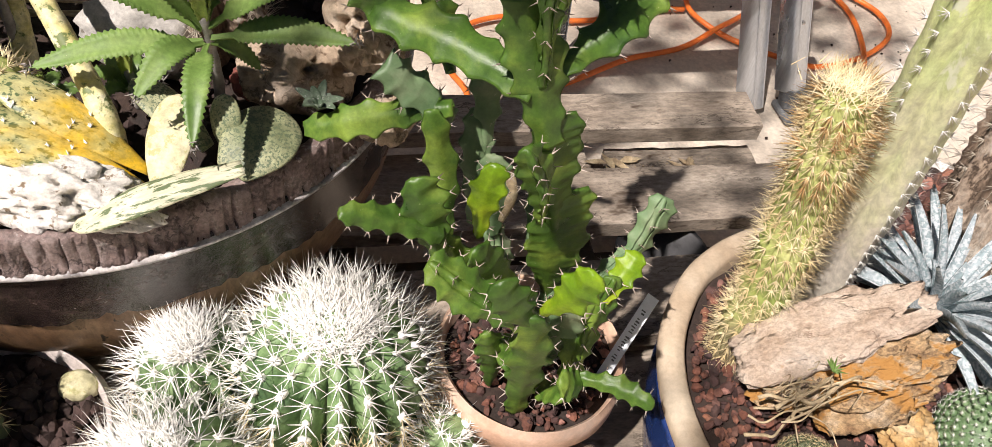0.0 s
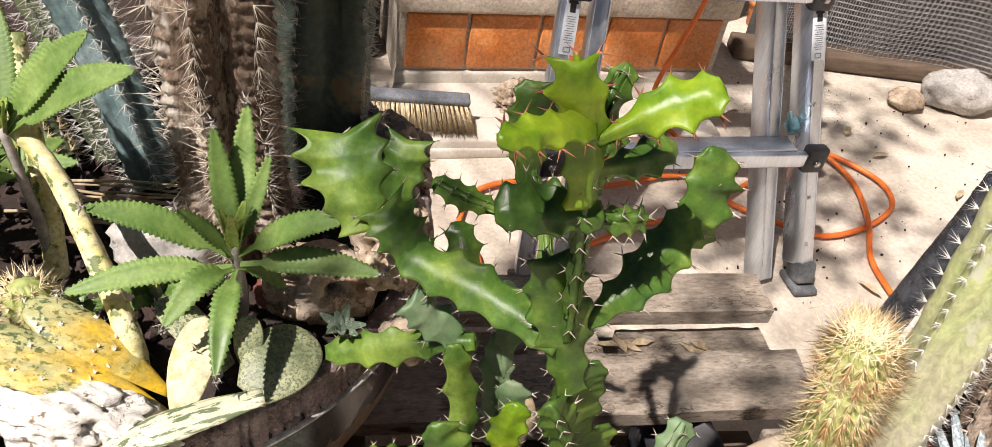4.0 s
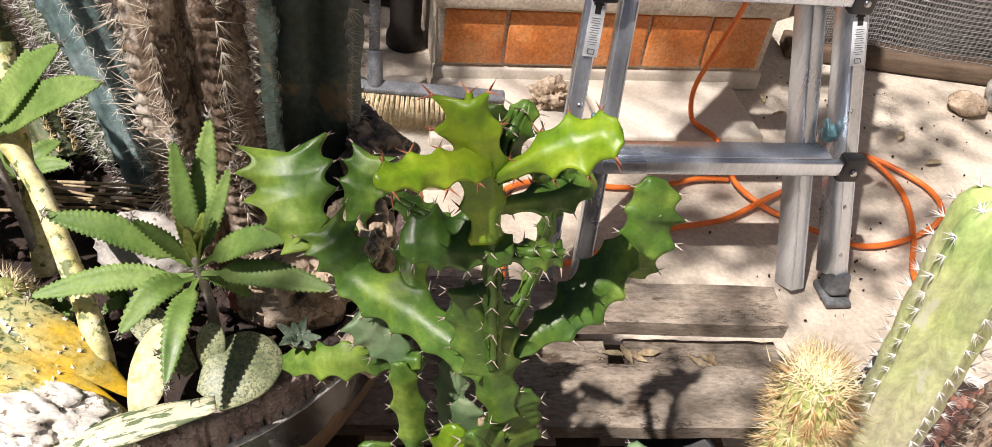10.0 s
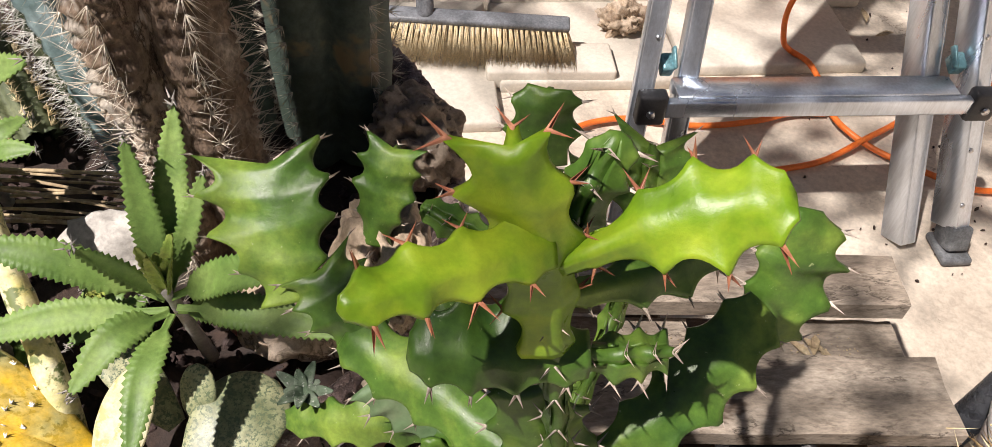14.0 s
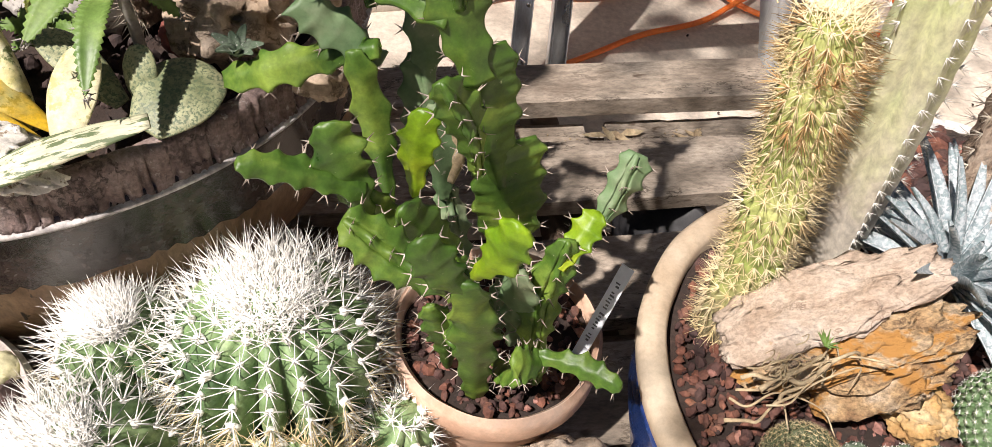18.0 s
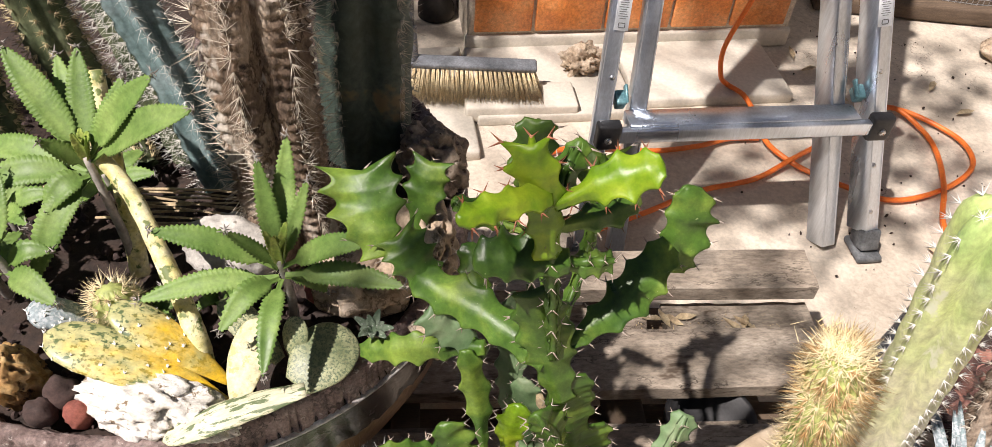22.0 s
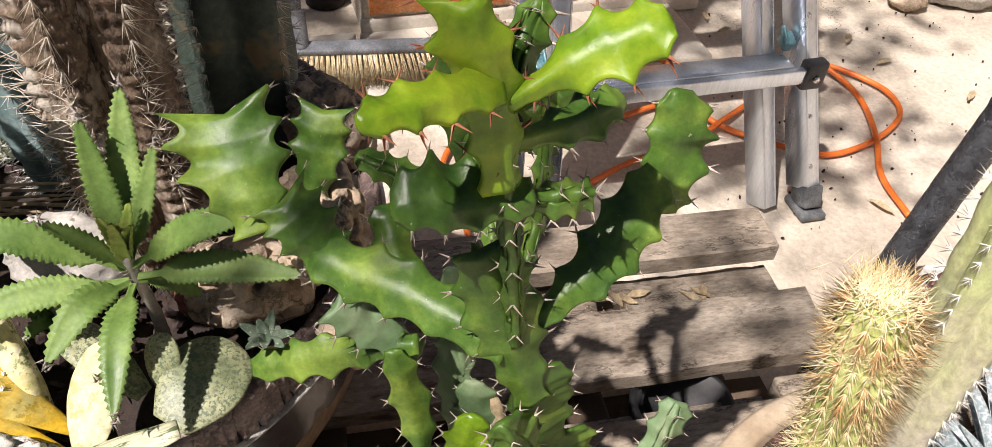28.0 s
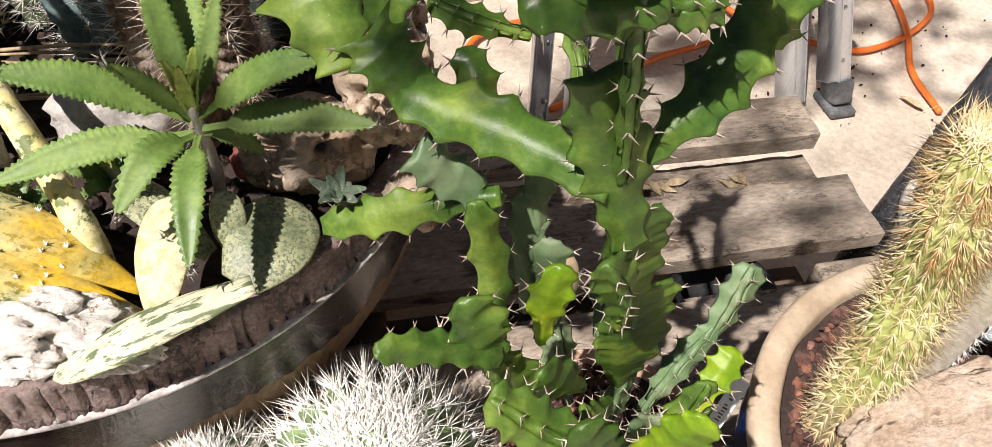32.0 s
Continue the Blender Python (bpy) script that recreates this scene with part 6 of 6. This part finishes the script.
for k in range(80):
    x, y = 0.416 + rg.uniform(-0.058, 0.058), 0.290 + rg.uniform(-0.026, 0.026)
    s = rg.uniform(0.0045, 0.0080)
    ball = part("button", rock((s, s, s), pose(x, y, 0.446 + s * 0.6 + 0.006 * math.cos((x - 0.416) * 25)), 3, 0.10, 0.25, k, 3.0), "clump", cl)
    heart = Vector((x, y, 0.446 + s * 0.6 + 0.006 * math.cos((x - 0.416) * 25)))
    fuzz = [Vector((rg.gauss(0, 1), rg.gauss(0, 1), abs(rg.gauss(0, 1)))).normalized() for _ in range(46)]
    part("spine_coat", thorns([(heart + d * s * 0.93, d + Vector((rg.gauss(0, 0.8), rg.gauss(0, 0.8), rg.gauss(0, 0.8))), 0.0030) for d in fuzz], 0.00022), "spine_white", ball)
solid("stone", rock((0.026, 0.024, 0.016), pose(0.430, 0.345, 0.460, 10, 5, 30), 5, 0.34, 0.2, 21, 2.2), "ochre_rock", "rust-orange stone on the gravel", "stone", "stones in the planter")
solid("stone", rock((0.045, 0.030, 0.018), pose(0.563, 0.326, 0.450, 5, 5, 10), 4, 0.2, 0.1, 22), "tan_rock", "flat tan stone on the gravel", "stone", "stones in the planter")

# ---- brown column, second pot and wrapped pipe behind the planter ----
cactus_column("brown_cactus", [(0.528, 0.490, 0.435), (0.532, 0.518, 0.53), (0.538, 0.548, 0.64), (0.548, 0.580, 0.76)], 0.05, 10, 0.25, "bark", "spine_grey", "grey-brown corky spiny cactus column", step=0.014, count=7, length=0.016, seed=13, taper=0.08)
pot("bark_pot", (0.695, 0.755), 0.138, 0.0, 0.300, 0.09, 0.010, 0.03, "grey_clay", "tall whitish pot filled with red bark", "bottle_white", 0.012, "soil", 240, "gravel", 0.014, group="plant pots")
pipe = thing("wrapped_pipe", (0.633, 0.897, 0), "black pipe wrapped in shiny torn plastic", "pipe")
part("tube", tube([(0.55, 0.824, 0.0), (0.568, 0.833, 0.1), (0.606, 0.852, 0.3), (0.644, 0.870, 0.5), (0.662, 0.879, 0.60)], 0.0205, 60, 20, None, 0.06), "black_wrap", pipe)

# ---- front stone and grey ball cactus ----
fp = pot("clay_pot", (0.190, 0.285), 0.075, TOP, 0.325, 0.06, 0.008, 0.02, "terracotta", "low terracotta dish under the pitted stone", None, 0.008, "soil", group="plant pots")
solid("stone", rock((0.066, 0.048, 0.042), pose(0.178, 0.319, 0.335, 12, 6, 15), 5, 0.2, 0.45, 33, 1.5), "tan_rock", "tan pitted stone lying in front of the clay pot", "stone", "stones on the pallet")
ball = thing("ball_cactus", (0.252, 0.285, TOP), "small grey-white woolly ball cactus", "cactus", "small round cacti")
part("body", rock((0.020, 0.020, 0.024), pose(0.264, 0.311, 0.345), 4, 0.08, 0.1, 3, 3), "clump", ball)
part("body", rock((0.026, 0.024, 0.040), pose(0.262, 0.296, 0.312), 4, 0.08, 0.1, 4, 3), "clump", ball)

# ---- sprouts and debris ----
seed_c = Vector((-0.085, 0.490, 0.632))
sprout = thing("seedling", seed_c, "small grey-green succulent seedling by the rim", "succulent")
rg = random.Random(15)
for k in range(9):
    a, e = 0.7 * k, 0.25 + 0.1 * (k % 4)
    part("leaf", blade(seed_c, seed_c + Vector((math.cos(a), math.sin(a), e + 0.3)) * rg.uniform(0.011, 0.019), 0.008, 0.002, 0, 0.0016, 0.3, 12), "clump", sprout)
for k in range(8):
    p = PAL @ Vector((0.35 + rg.uniform(0, 0.20), 0.800 + rg.uniform(-0.02, 0.02), TOP - 0.042))
    a = rg.uniform(0, 360)
    bm = raw([Matrix.Translation(p) @ pose(0, 0, 0, rg.uniform(-15, 15), 0, a) @ Vector(q) for q in ((-0.018, 0, 0), (-0.006, 0.006, 0.005), (0.008, 0.005, 0.003), (0.02, 0, 0.003), (0.008, -0.005, 0.002), (-0.006, -0.006, 0.003), (0.0, 0.0, -0.001))], [(0, 1, 6), (1, 2, 6), (2, 3, 6), (3, 4, 6), (4, 5, 6), (5, 0, 6)])
    solid("dry_leaf", bm, "dry", "dry brown leaf scrap between pallet boards", "leaf", "dry leaves")
dirt = pebbles(120, lambda g: PAL @ Vector((0.30 + g.uniform(0, 0.30), 0.800 + g.gauss(0, 0.016), TOP - 0.045)), 0.0013, 9)
solid("board_dirt", dirt, "dry", "crumbs of dry litter between the boards", "litter", kind="stuff")

# ---- unseen tree added beside the yard, its crown casts the dappled shade ----
tree = thing("unseen_shade_tree", (-2.2, 1.45, 0), "unseen small-leaved tree added to shade the plants", "tree")
part("trunk", tube([(-2.2, 1.45, 0), (-2.18, 1.42, 0.8), (-2.12, 1.35, 1.6), (-1.98, 1.25, 2.3), (-1.75, 1.1, 3.0)], 0.06, 40, 14, lambda u: 1.1 - 0.75 * u, 0.15), "bark", tree)
rg = random.Random(77)
# each leaf clump is placed on the sun's line to a spot that needs shade
clumps = [((-0.70, -0.56, 2.3), 0.12, 30), ((-1.64, 0.95, 2.45), 0.20, 150), ((-0.83, -0.22, 2.74), 0.17, 55), ((-0.66, 0.21, 2.62), 0.18, 50), ((-1.67, 0.65, 2.9), 0.20, 150), ((-1.56, -0.34, 3.6), 0.14, 40), ((-0.89, 0.18, 2.35), 0.13, 80),
          ((-0.79, 0.32, 2.55), 0.15, 50), ((-0.56, 0.56, 2.6), 0.20, 50), ((-0.87, 0.73, 2.95), 0.24, 70), ((-0.40, 0.31, 2.45), 0.16, 35),
          ((-1.01, 0.23, 3.05), 0.24, 90), ((-0.65, 0.85, 2.9), 0.26, 90), ((-0.32, 0.79, 2.5), 0.20, 50), ((-0.67, 0.33, 3.2), 0.22, 70),
          ((-0.90, -0.27, 2.5), 0.16, 32), ((-1.55, -0.05, 2.7), 0.18, 60), ((-0.35, 0.38, 2.6), 0.22, 80), ((-0.25, 0.84, 2.8), 0.26, 85)]
verts, faces = [], []
for c, r, count in clumps:
    c = Vector(c)
    part("limb", tube([(-1.92, 1.2, 2.5), (Vector((-1.92, 1.2, 2.5)) + c) / 2 + Vector((0, 0, 0.14)), c], 0.007, 20, 8, lambda u: 1.2 - 0.9 * u, 0.2), "bark", tree)
    for _ in range(count):
        d = Vector((rg.gauss(0, 1), rg.gauss(0, 1), rg.gauss(0, 0.7)))
        p = c + d.normalized() * r * rg.random() ** 0.45
        e = Vector((rg.gauss(0, 1), rg.gauss(0, 1), rg.gauss(0, 0.5))).normalized()
        s = e.cross(Vector((rg.gauss(0, 0.4), rg.gauss(0, 0.4), 1))).normalized()
        ln, w = rg.uniform(0.05, 0.085), rg.uniform(0.011, 0.018)
        i = len(verts)
        verts += [p, p + e * ln * 0.35 + s * w, p + e * ln, p + e * ln * 0.35 - s * w, p + e * ln * 0.4 + e.cross(s) * w * 0.4]
        faces += [(i, i + 1, i + 4), (i + 1, i + 2, i + 4), (i + 2, i + 3, i + 4), (i + 3, i, i + 4)]
part("foliage", raw(verts, faces), "leaf_tree", tree, "crown of small green leaves")
